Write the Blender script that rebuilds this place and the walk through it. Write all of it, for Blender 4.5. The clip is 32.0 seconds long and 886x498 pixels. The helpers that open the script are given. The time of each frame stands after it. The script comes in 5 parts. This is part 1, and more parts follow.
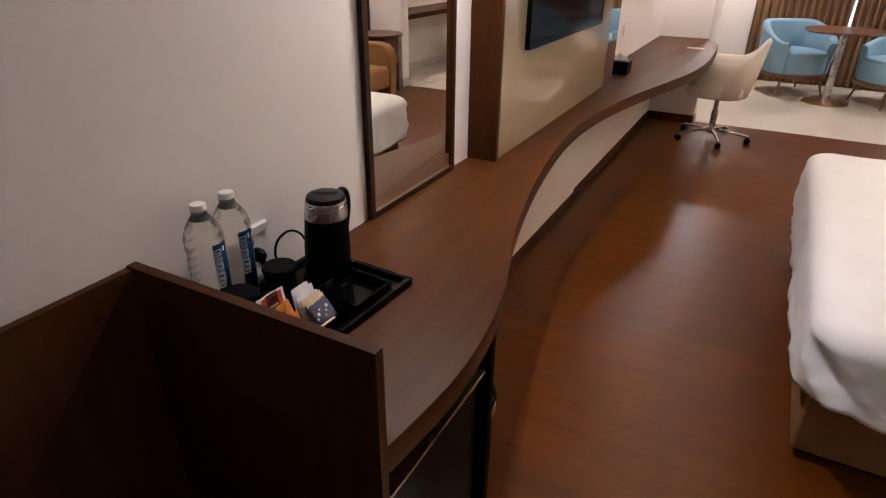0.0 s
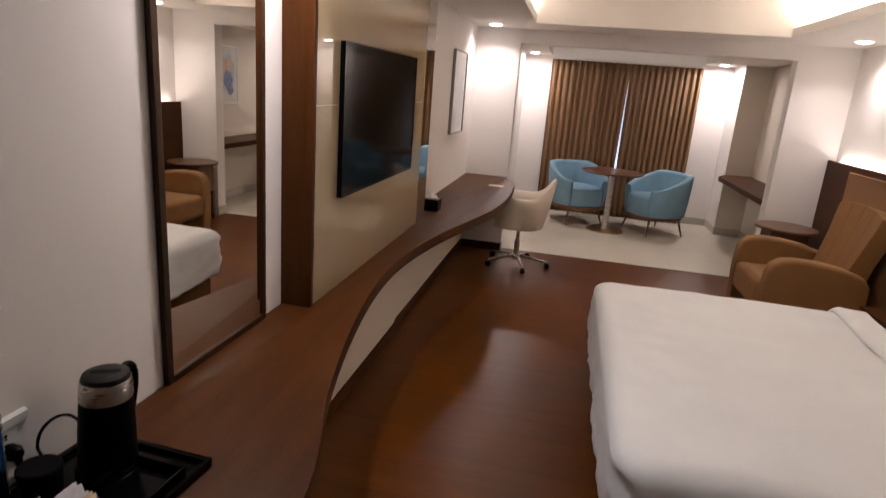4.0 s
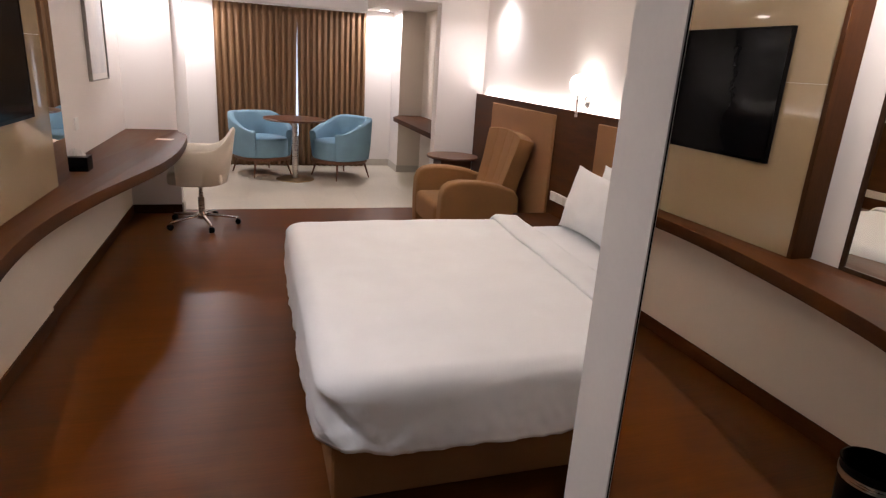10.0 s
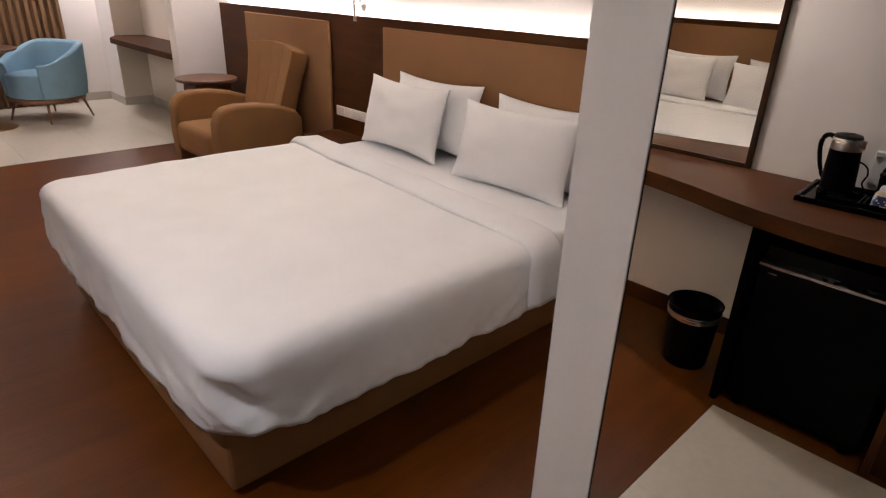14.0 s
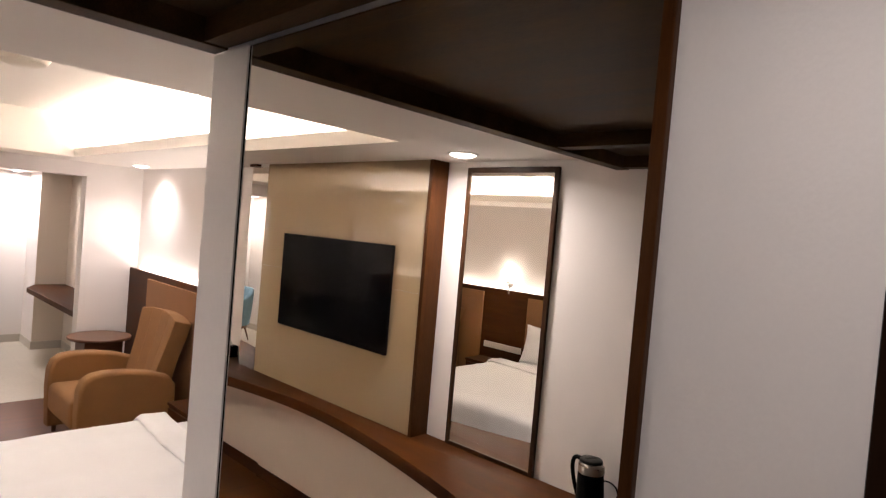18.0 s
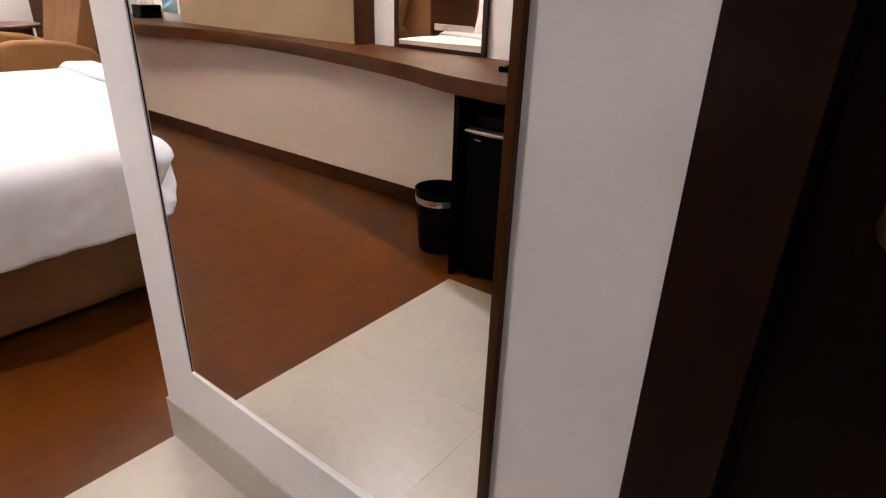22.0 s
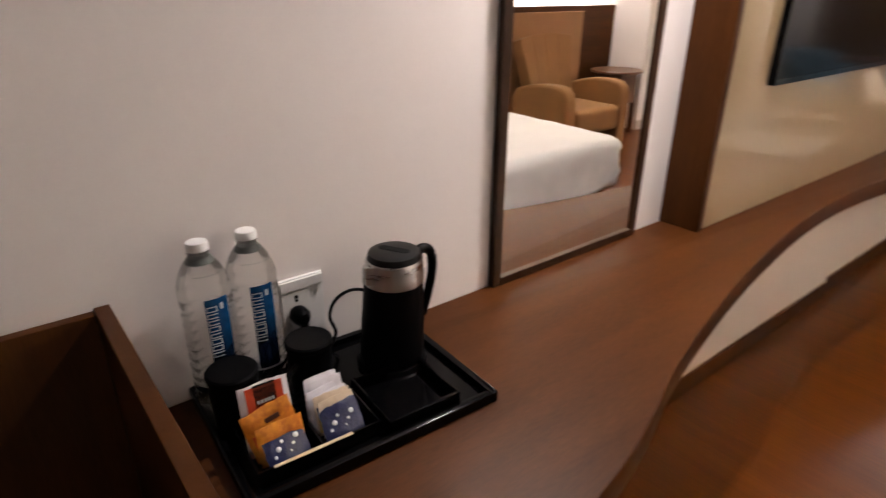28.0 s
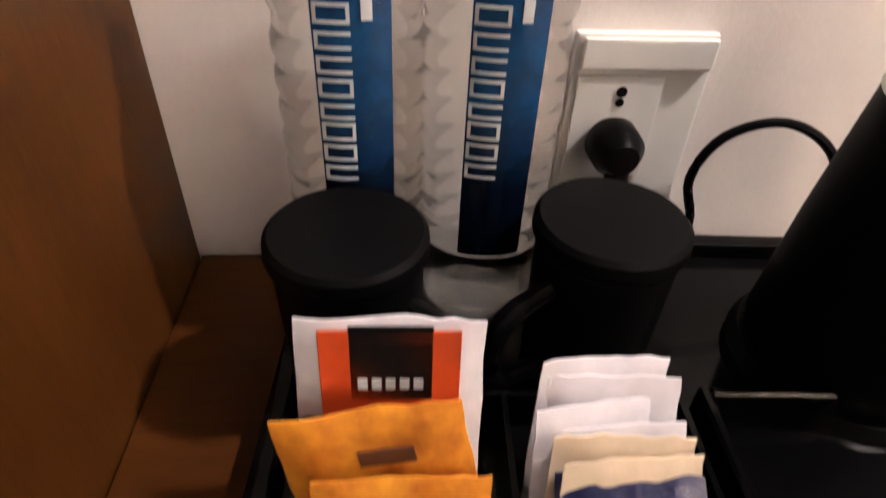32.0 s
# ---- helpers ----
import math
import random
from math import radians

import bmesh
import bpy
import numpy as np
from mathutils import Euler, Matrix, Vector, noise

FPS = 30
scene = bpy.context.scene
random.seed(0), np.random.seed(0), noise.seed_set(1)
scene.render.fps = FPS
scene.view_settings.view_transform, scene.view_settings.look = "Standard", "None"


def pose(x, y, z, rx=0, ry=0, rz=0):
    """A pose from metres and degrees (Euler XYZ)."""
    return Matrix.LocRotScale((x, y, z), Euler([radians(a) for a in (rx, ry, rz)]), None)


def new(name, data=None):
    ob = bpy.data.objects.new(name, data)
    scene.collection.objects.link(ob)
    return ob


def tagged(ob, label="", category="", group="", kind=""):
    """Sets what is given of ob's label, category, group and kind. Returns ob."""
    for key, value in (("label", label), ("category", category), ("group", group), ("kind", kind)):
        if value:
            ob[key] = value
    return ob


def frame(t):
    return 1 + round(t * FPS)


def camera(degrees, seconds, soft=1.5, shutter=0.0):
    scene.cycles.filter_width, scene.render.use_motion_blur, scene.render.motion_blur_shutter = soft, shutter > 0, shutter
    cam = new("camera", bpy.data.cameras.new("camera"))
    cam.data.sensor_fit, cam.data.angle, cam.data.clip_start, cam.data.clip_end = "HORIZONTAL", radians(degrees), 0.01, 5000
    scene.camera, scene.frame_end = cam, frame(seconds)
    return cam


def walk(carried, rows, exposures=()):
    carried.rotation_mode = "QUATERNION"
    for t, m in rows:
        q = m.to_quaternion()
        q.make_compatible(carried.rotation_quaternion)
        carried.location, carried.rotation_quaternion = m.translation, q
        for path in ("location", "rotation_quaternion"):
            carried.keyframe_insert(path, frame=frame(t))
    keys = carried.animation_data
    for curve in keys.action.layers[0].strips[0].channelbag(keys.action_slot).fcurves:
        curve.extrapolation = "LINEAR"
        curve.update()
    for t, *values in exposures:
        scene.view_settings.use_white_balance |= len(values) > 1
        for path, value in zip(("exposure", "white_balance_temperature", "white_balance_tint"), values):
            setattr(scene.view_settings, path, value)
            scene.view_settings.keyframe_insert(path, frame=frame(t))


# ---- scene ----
cam = camera(73.32, 32.0, soft=1.2, shutter=0.3)
ROWS = [
    (0, 0.0282, 0.0022, 1.5499, 28.268, -27.075, -0.481),
    (0.5, 0.0178, 0.0072, 1.5352, 28.727, -27.128, -0.646),
    (1, 0.0057, 0.0160, 1.5283, 29.574, -27.268, -0.841),
    (1.5, -0.0014, 0.0406, 1.5162, 30.518, -27.390, -0.738),
    (2, 0.0058, 0.0654, 1.5102, 30.961, -27.729, -0.878),
    (2.5, 0.0488, 0.1054, 1.5350, 30.170, -27.985, -0.977),
    (3, 0.0611, 0.0994, 1.5657, 22.956, -27.230, -2.017),
    (3.5, 0.0445, 0.0874, 1.5988, 16.017, -22.304, -4.016),
    (4, 0.0469, 0.0614, 1.6472, 12.157, -15.218, -4.318),
    (4.5, 0.0454, 0.0605, 1.6932, 10.474, -10.377, -4.038),
    (6.5, 0.1187, 0.0369, 1.7896, 4.883, -4.942, -2.991),
    (7, 0.1398, 0.0421, 1.7738, 2.129, -4.233, -2.093),
    (7.5, 0.1778, 0.0630, 1.7570, -0.354, -4.773, -1.933),
    (8, 0.2066, 0.0793, 1.7006, -4.220, -8.122, -1.912),
    (8.5, 0.2198, 0.0871, 1.6312, -8.620, -12.224, -2.431),
    (9, 0.2007, 0.0984, 1.5967, -11.029, -13.934, -2.804),
    (9.5, 0.1613, 0.1072, 1.5568, -14.301, -15.987, -3.312),
    (10, 0.1472, 0.1287, 1.5298, -17.019, -17.172, -3.533),
    (10.5, 0.1224, 0.1833, 1.5071, -19.507, -18.777, -2.402),
    (11, 0.0608, 0.2809, 1.4999, -24.481, -20.100, -1.005),
    (11.5, 0.0077, 0.3688, 1.5158, -29.987, -21.704, 0.793),
    (12, -0.0650, 0.4520, 1.5029, -36.853, -22.265, 0.783),
    (12.5, -0.0979, 0.4937, 1.5019, -42.100, -23.406, -0.393),
    (13, -0.1256, 0.5142, 1.4969, -44.085, -24.090, -1.063),
    (13.5, -0.1561, 0.5375, 1.4655, -44.025, -24.019, -1.365),
    (15.5, 0.0471, 0.1379, 1.5990, -38.020, -20.498, -2.743),
    (16, -0.0034, 0.0938, 1.7071, -40.490, -14.573, -3.461),
    (16.5, -0.0321, 0.0502, 1.7330, -45.524, -9.812, -4.715),
    (17, 0.0206, -0.0203, 1.8039, -46.826, -6.678, -4.947),
    (17.5, 0.1548, -0.1036, 1.8294, -46.651, -3.622, -5.046),
    (18, 0.2446, -0.1092, 1.8834, -46.277, -1.633, -4.876),
    (18.5, 0.2680, -0.1211, 1.9367, -46.067, 0.216, -4.644),
    (19, 0.2599, -0.1514, 1.8468, -45.876, -0.512, -4.590),
    (19.5, 0.2579, -0.1610, 1.6551, -45.848, -5.283, -4.538),
    (20, 0.2817, -0.1823, 1.5092, -45.714, -12.463, -2.637),
    (20.5, 0.3058, -0.1731, 1.3980, -46.373, -19.247, -1.015),
    (21, 0.2843, -0.1690, 1.2796, -48.117, -21.531, -0.996),
    (21.5, 0.2716, -0.1666, 1.1972, -50.140, -22.933, -1.429),
    (22, 0.2564, -0.1900, 1.1281, -51.196, -24.721, -1.731),
    (22.5, 0.2514, -0.1992, 1.1233, -51.060, -25.298, -1.897),
    (23, 0.2395, -0.1938, 1.1818, -50.138, -26.007, -2.287),
    (23.5, 0.1909, -0.2148, 1.2703, -40.091, -25.635, -0.132),
    (24, 0.1390, -0.2026, 1.3442, -23.415, -25.660, 1.837),
    (24.5, 0.1326, -0.2354, 1.4540, -12.179, -24.884, 4.484),
    (26.5, 0.0101, 0.0518, 1.5249, 8.710, -20.876, -0.343),
    (27, -0.0009, 0.2313, 1.4680, 16.052, -22.083, 1.455),
    (27.5, -0.0349, 0.4177, 1.4371, 31.361, -23.366, 1.888),
    (28, -0.0604, 0.5137, 1.4343, 51.581, -23.813, -0.369),
    (28.5, -0.1784, 0.5993, 1.3971, 62.625, -24.927, -0.295),
    (29, -0.3652, 0.6792, 1.3315, 68.315, -27.346, -1.616),
    (29.5, -0.4522, 0.6973, 1.2800, 73.809, -30.736, -1.490),
    (30, -0.5047, 0.7318, 1.2286, 79.808, -33.482, -0.766),
    (30.5, -0.5778, 0.7447, 1.1738, 82.156, -33.149, -1.302),
    (31, -0.6456, 0.7432, 1.1373, 83.785, -33.333, -1.370),
    (31.5, -0.6518, 0.7501, 1.1160, 84.642, -34.644, -1.475),
    (32, -0.6080, 0.7511, 1.0751, 86.067, -38.046, -2.160),
]
EXPOSURES = [(0.0, 0.02, 6250, 17), (2.0, 0.1, 6250, 17), (4.0, -0.6, 6300, 17), (4.5, -0.38, 6650, 18), (7.0, -0.5, 6600, 19), (8.0, -0.42, 6600, 19), (9.0, -0.27, 6300, 18), (11.0, -0.3, 6000, 17), (12.0, -0.4, 6000, 17), (13.0, -0.2, 6050, 17), (16.0, -0.35, 6250, 18), (17.0, -0.12, 6250, 18), (18.0, 0.04, 6300, 18), (19.0, 0.4, 6200, 18), (20.0, 0.14, 6150, 18), (21.0, 0.65, 5950, 17), (22.0, 0.85, 5900, 17), (23.0, 0.83, 5850, 17), (24.0, 0.05, 6250, 18), (27.0, -0.38, 6250, 18), (28.0, 0.38, 6250, 17), (29.0, 0.52, 5950, 17), (30.0, 0.92, 6350, 17), (32.0, 1.25, 6700, 19)]
walk(cam, [(t, pose(x, y, z, 90 + pitch, roll, yaw)) for t, x, y, z, yaw, pitch, roll in ROWS], EXPOSURES)

# ---- plan, in metres ----
WALL_L, WALL_F = -0.96, -0.975     # near and far stretch of the counter wall
MIRROR_X = 0.790                   # wardrobe mirror wall
BED_WALL = 2.48
SOFFIT, TRAY_TOP, BAY_TOP = 2.254, 2.60, 2.20
PIER_Y, BACK_Y = 6.25, 9.10
COUNTER = 0.798
random.seed(4)


# ---- light ----
def area(name, m, sx, sy, watts, colour, spread=180):
    lamp = bpy.data.lights.new(name, "AREA")
    lamp.shape, lamp.size, lamp.size_y, lamp.energy, lamp.color, lamp.spread = "RECTANGLE", sx, sy, watts, colour, radians(spread)
    ob = new(name, lamp)
    ob.matrix_world = m
    return ob


def disc(name, m, watts, colour, size=0.115, spread=130):
    lamp = bpy.data.lights.new(name, "AREA")
    lamp.shape, lamp.size, lamp.energy, lamp.color, lamp.spread = "DISK", size, watts, colour, radians(spread)
    ob = new(name, lamp)
    ob.matrix_world = m
    return ob


WARM, LED = (1.0, 0.93, 0.87), (1.0, 0.91, 0.80)
world = bpy.data.worlds.new("world")
scene.world = world
world.use_nodes = True
sky = world.node_tree.nodes.new("ShaderNodeTexSky")
sky.sky_type, sky.sun_disc, sky.sun_elevation, sky.sun_rotation = "NISHITA", False, radians(35), radians(200)
world.node_tree.links.new(sky.outputs["Color"], world.node_tree.nodes["Background"].inputs["Color"])
world.node_tree.nodes["Background"].inputs["Strength"].default_value = 0.1

area("cove_lamp_left", pose(-0.418, 3.75, 2.333, 0, 150, 0), 0.03, 3.8, 31, LED)
area("cove_lamp_right", pose(1.768, 3.75, 2.333, 0, -150, 0), 0.03, 3.8, 53, LED)
area("headboard_lamp", pose(2.455, 3.68, 1.249, 0, 178, 0), 0.02, 4.9, 19, LED)
# last one: unseen strip behind the beam, assumed and added to brighten the pelmet
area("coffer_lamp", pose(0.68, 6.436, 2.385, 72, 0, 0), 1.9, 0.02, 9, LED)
# first one: unseen in the entrance, inferred, placed to light the wall strip
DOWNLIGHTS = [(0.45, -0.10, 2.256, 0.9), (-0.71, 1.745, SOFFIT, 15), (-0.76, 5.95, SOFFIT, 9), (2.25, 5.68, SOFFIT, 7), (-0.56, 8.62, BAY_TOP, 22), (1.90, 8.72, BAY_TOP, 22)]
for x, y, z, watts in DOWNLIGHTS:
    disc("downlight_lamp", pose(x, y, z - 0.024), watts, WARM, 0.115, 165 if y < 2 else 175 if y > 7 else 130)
bulb = bpy.data.lights.new("wall_lamp_bulb", "POINT")
bulb.energy, bulb.color, bulb.shadow_soft_size = 16, WARM, 0.04
new("wall_lamp_bulb", bulb).location = (2.40, 4.09, 1.46)


# ---- materials ----
def material(name, colour, rough=0.6, metal=0.0, grain=0.06, scale=6.0, bump=0.05, fine=90.0, stretch=(1, 1, 1), tint=None, random_tone=0.0, coat=0.0, spec=0.5, uneven=0.15):
    """A surface with tone and gloss varied at two scales and a fine relief."""
    m = bpy.data.materials.new(name)
    m.use_nodes = True
    n, l = m.node_tree.nodes, m.node_tree.links
    b = n["Principled BSDF"]
    b.inputs["Metallic"].default_value = metal
    b.inputs["Coat Weight"].default_value = coat
    b.inputs["Coat Roughness"].default_value = 0.08
    b.inputs["Specular IOR Level"].default_value = spec
    tc, mp = n.new("ShaderNodeTexCoord"), n.new("ShaderNodeMapping")
    mp.inputs["Scale"].default_value = stretch
    l.new(tc.outputs["Object"], mp.inputs["Vector"])
    big, small = n.new("ShaderNodeTexNoise"), n.new("ShaderNodeTexNoise")
    big.inputs["Scale"].default_value, small.inputs["Scale"].default_value = scale, fine
    big.inputs["Detail"].default_value, small.inputs["Detail"].default_value = 5, 3
    for t in (big, small):
        l.new(mp.outputs["Vector"], t.inputs["Vector"])
    mixf = n.new("ShaderNodeMix")
    mixf.data_type = "FLOAT"
    mixf.inputs[0].default_value = 0.4
    l.new(big.outputs["Fac"], mixf.inputs[2])
    l.new(small.outputs["Fac"], mixf.inputs[3])
    ramp = n.new("ShaderNodeValToRGB")
    dark = [c * (1 - 2.2 * grain) for c in colour] if tint is None else tint
    light = [min(1, c * (1 + 1.6 * grain)) for c in colour]
    ramp.color_ramp.elements[0].position, ramp.color_ramp.elements[1].position = 0.3, 0.72
    ramp.color_ramp.elements[0].color, ramp.color_ramp.elements[1].color = (*dark, 1), (*light, 1)
    l.new(mixf.outputs[0], ramp.inputs["Fac"])
    out = ramp.outputs["Color"]
    if random_tone:
        info, hsv, mul = n.new("ShaderNodeObjectInfo"), n.new("ShaderNodeHueSaturation"), n.new("ShaderNodeMapRange")
        mul.inputs["To Min"].default_value, mul.inputs["To Max"].default_value = 1 - random_tone, 1 + random_tone
        l.new(info.outputs["Random"], mul.inputs["Value"])
        l.new(mul.outputs["Result"], hsv.inputs["Value"])
        l.new(out, hsv.inputs["Color"])
        out = hsv.outputs["Color"]
    l.new(out, b.inputs["Base Color"])
    rr = n.new("ShaderNodeMapRange")
    rr.inputs["To Min"].default_value, rr.inputs["To Max"].default_value = max(0.0, rough * (1 - uneven)), min(1.0, rough * (1 + uneven))
    l.new(big.outputs["Fac"], rr.inputs["Value"])
    l.new(rr.outputs["Result"], b.inputs["Roughness"])
    if bump:
        bp = n.new("ShaderNodeBump")
        bp.inputs["Strength"].default_value, bp.inputs["Distance"].default_value = bump, 0.004
        l.new(small.outputs["Fac"], bp.inputs["Height"])
        l.new(bp.outputs["Normal"], b.inputs["Normal"])
    return m


def glow(name, colour, strength):
    m = bpy.data.materials.new(name)
    m.use_nodes = True
    b = m.node_tree.nodes["Principled BSDF"]
    b.inputs["Base Color"].default_value = (0.9, 0.88, 0.84, 1)
    b.inputs["Emission Color"].default_value, b.inputs["Emission Strength"].default_value = (*colour, 1), strength
    return m


def clear(name, colour, rough=0.02, ior=1.45, alpha=None):
    m = bpy.data.materials.new(name)
    m.use_nodes = True
    b = m.node_tree.nodes["Principled BSDF"]
    b.inputs["Base Color"].default_value, b.inputs["Roughness"].default_value = (*colour, 1), rough
    b.inputs["Transmission Weight"].default_value, b.inputs["IOR"].default_value = 1.0, ior
    return m


def mirror_glass(name):
    m = bpy.data.materials.new(name)
    m.use_nodes = True
    b = m.node_tree.nodes["Principled BSDF"]
    b.inputs["Base Color"].default_value, b.inputs["Metallic"].default_value, b.inputs["Roughness"].default_value = (0.875, 0.86, 0.82, 1), 1.0, 0.004
    return m


def plain(name, colour, rough=0.5, metal=0.0, coat=0.0):
    return material(name, colour, rough, metal, grain=0.03, scale=20, bump=0.0, coat=coat)


PAINT = material("wall_paint", (0.80, 0.750, 0.712), 0.62, grain=0.015, scale=1.6, bump=0.06, fine=240)
PAINT_WARM = material("beige_wall_paint", (0.68, 0.595, 0.50), 0.62, grain=0.02, scale=1.6, bump=0.06, fine=240)
CEIL = material("ceiling_paint", (0.86, 0.812, 0.745), 0.8, grain=0.012, scale=1.2, bump=0.05, fine=200)
WOOD = material("dark_veneer", (0.064, 0.0205, 0.0042), 0.45, grain=0.2, scale=3.0, bump=0.03, fine=60, stretch=(6, 0.7, 6), tint=(0.039, 0.0118, 0.0022), spec=0.11)
WOOD_V = material("dark_veneer_upright", (0.058, 0.0195, 0.0042), 0.38, grain=0.2, scale=3.0, bump=0.03, fine=60, stretch=(8, 8, 0.6), tint=(0.036, 0.0112, 0.0023), spec=0.11)
WOOD_DOOR = material("dark_door_veneer", (0.014, 0.0048, 0.0015), 0.42, grain=0.2, scale=3.0, bump=0.03, fine=60, stretch=(8, 8, 0.6), spec=0.12)
EBONY = material("near_black_veneer", (0.060, 0.030, 0.0095), 0.45, grain=0.25, scale=3.0, bump=0.03, fine=60, stretch=(6, 0.7, 6), spec=0.05)
FRAME_DARK = material("dark_frame_veneer", (0.040, 0.0155, 0.0055), 0.4, grain=0.2, scale=3.0, bump=0.03, fine=60, stretch=(8, 8, 0.6), spec=0.2)
FLOORWOOD = material("floor_laminate", (0.122, 0.0325, 0.0020), 0.34, grain=0.05, scale=2.4, bump=0.0, fine=19, stretch=(0.5, 6, 6), tint=(0.074, 0.0190, 0.0012), random_tone=0.06, spec=0.26, uneven=0.03)
TILE = material("cream_tile", (0.57, 0.51, 0.42), 0.34, grain=0.05, scale=2.2, bump=0.015, fine=30, random_tone=0.02)
SKIRT = material("beige_skirting", (0.50, 0.45, 0.38), 0.3, grain=0.06, scale=4, bump=0.02)
GROUT = material("joint", (0.30, 0.25, 0.19), 0.8)
GLOSS = material("cream_lacquered_glass", (0.33, 0.248, 0.150), 0.025, grain=0.012, scale=1.0, bump=0.0, spec=0.5, coat=0.2)
SCREEN = material("tv_screen", (0.003, 0.0032, 0.004), 0.09, grain=0.02, bump=0.0, spec=0.07)
BLACK = material("black_plastic", (0.0028, 0.0028, 0.003), 0.36, grain=0.1, scale=30, bump=0.02, spec=0.06)
BLACK_GLOSS = material("black_gloss_plastic", (0.0018, 0.0018, 0.002), 0.13, grain=0.1, scale=20, bump=0.0, spec=0.12)
BLACK_MATT = material("black_matt", (0.0018, 0.0018, 0.002), 0.5, grain=0.1, scale=40, bump=0.03, spec=0.05)
MIRROR = mirror_glass("mirror_glass")
WHITE = material("white_plastic", (0.78, 0.77, 0.74), 0.35, grain=0.01, bump=0.0)
WHITE_TRIM = material("white_enamel", (0.84, 0.81, 0.78), 0.4, grain=0.015, scale=3, bump=0.03)
LINEN = material("white_linen", (0.88, 0.90, 0.93), 0.85, grain=0.02, scale=5, bump=0.25, fine=420)
STRIPE = material("white_pillow_linen", (0.90, 0.905, 0.92), 0.85, grain=0.02, scale=5, bump=0.2, fine=380)
TAN = material("tan_fabric", (0.245, 0.116, 0.034), 0.8, grain=0.08, scale=5, bump=0.3, fine=500)
TAN_PANEL = material("tan_panel_fabric", (0.26, 0.127, 0.050), 0.85, grain=0.06, scale=4, bump=0.3, fine=600)
BLUE = material("blue_fabric", (0.20, 0.345, 0.45), 0.85, grain=0.06, scale=6, bump=0.3, fine=500)
CREAM = material("cream_leatherette", (0.62, 0.54, 0.44), 0.5, grain=0.03, scale=6, bump=0.1, fine=300)
CURTAIN = material("brown_curtain", (0.205, 0.108, 0.046), 0.62, grain=0.1, scale=9, bump=0.15, fine=300, stretch=(1, 1, 0.08))
CHROME = material("chrome", (0.75, 0.72, 0.68), 0.14, 1.0, grain=0.02, bump=0.0)
STEEL = material("brushed_steel", (0.62, 0.60, 0.57), 0.28, 1.0, grain=0.05, scale=8, bump=0.02, fine=200, stretch=(1, 1, 14))
BRASS = material("antique_brass", (0.55, 0.38, 0.18), 0.3, 1.0, grain=0.06, scale=10, bump=0.02)
TABLEWOOD = material("table_veneer", (0.13, 0.055, 0.026), 0.32, grain=0.2, scale=4, bump=0.05, stretch=(1, 8, 8), tint=(0.08, 0.03, 0.014))
LEGWOOD = material("chair_leg_wood", (0.17, 0.075, 0.035), 0.4, grain=0.15, scale=8, bump=0.05, stretch=(8, 8, 1))


# ---- mesh tools ----
def box(bm, x0, x1, y0, y1, z0, z1, bevel=0.0, seg=2):
    made = bmesh.ops.create_cube(bm, size=1.0)["verts"]
    for v in made:
        v.co = Vector((x0 + (v.co.x + 0.5) * (x1 - x0), y0 + (v.co.y + 0.5) * (y1 - y0), z0 + (v.co.z + 0.5) * (z1 - z0)))
    if bevel:
        edges = list({e for v in made for e in v.link_edges})
        bmesh.ops.bevel(bm, geom=edges, offset=bevel, segments=seg, profile=0.6, affect="EDGES")
    return bm


def slab(x0, x1, y0, y1, z0, z1, bevel=0.0, seg=2):
    return box(bmesh.new(), x0, x1, y0, y1, z0, z1, bevel, seg)


def lathe(profile, n=40, x=0.0, y=0.0, z=0.0, bm=None):
    """A turned body round the upright axis, from (radius, height) pairs; a radius of 0 closes it."""
    bm = bm or bmesh.new()
    rings = []
    for r, h in profile:
        if r <= 1e-6:
            rings.append([bm.verts.new((x, y, z + h))])
        else:
            rings.append([bm.verts.new((x + r * math.cos(2 * math.pi * i / n), y + r * math.sin(2 * math.pi * i / n), z + h)) for i in range(n)])
    for a, b in zip(rings, rings[1:]):
        for i in range(n):
            j = (i + 1) % n
            q = [a[i % len(a)], a[j % len(a)], b[j % len(b)], b[i % len(b)]]
            q = [v for k, v in enumerate(q) if v not in q[:k]]
            if len(q) > 2:
                bm.faces.new(q)
    bmesh.ops.recalc_face_normals(bm, faces=bm.faces)
    return bm


def tube(points, radius, n=10, taper=None, bm=None, caps=True):
    """A round bar along the points."""
    bm = bm or bmesh.new()
    pts = [Vector(p) for p in points]
    rings = []
    for i, p in enumerate(pts):
        d = (pts[min(i + 1, len(pts) - 1)] - pts[max(i - 1, 0)]).normalized()
        side = d.cross(Vector((0, 0, 1)) if abs(d.z) < 0.95 else Vector((1, 0, 0))).normalized()
        up = side.cross(d)
        r = radius if taper is None else radius + (taper - radius) * i / (len(pts) - 1)
        rings.append([bm.verts.new(p + r * (math.cos(2 * math.pi * k / n) * side + math.sin(2 * math.pi * k / n) * up)) for k in range(n)])
    for a, b in zip(rings, rings[1:]):
        for k in range(n):
            bm.faces.new((a[k], a[(k + 1) % n], b[(k + 1) % n], b[k]))
    if caps:
        bm.faces.new(rings[0][::-1])
        bm.faces.new(rings[-1])
    bmesh.ops.recalc_face_normals(bm, faces=bm.faces)
    return bm


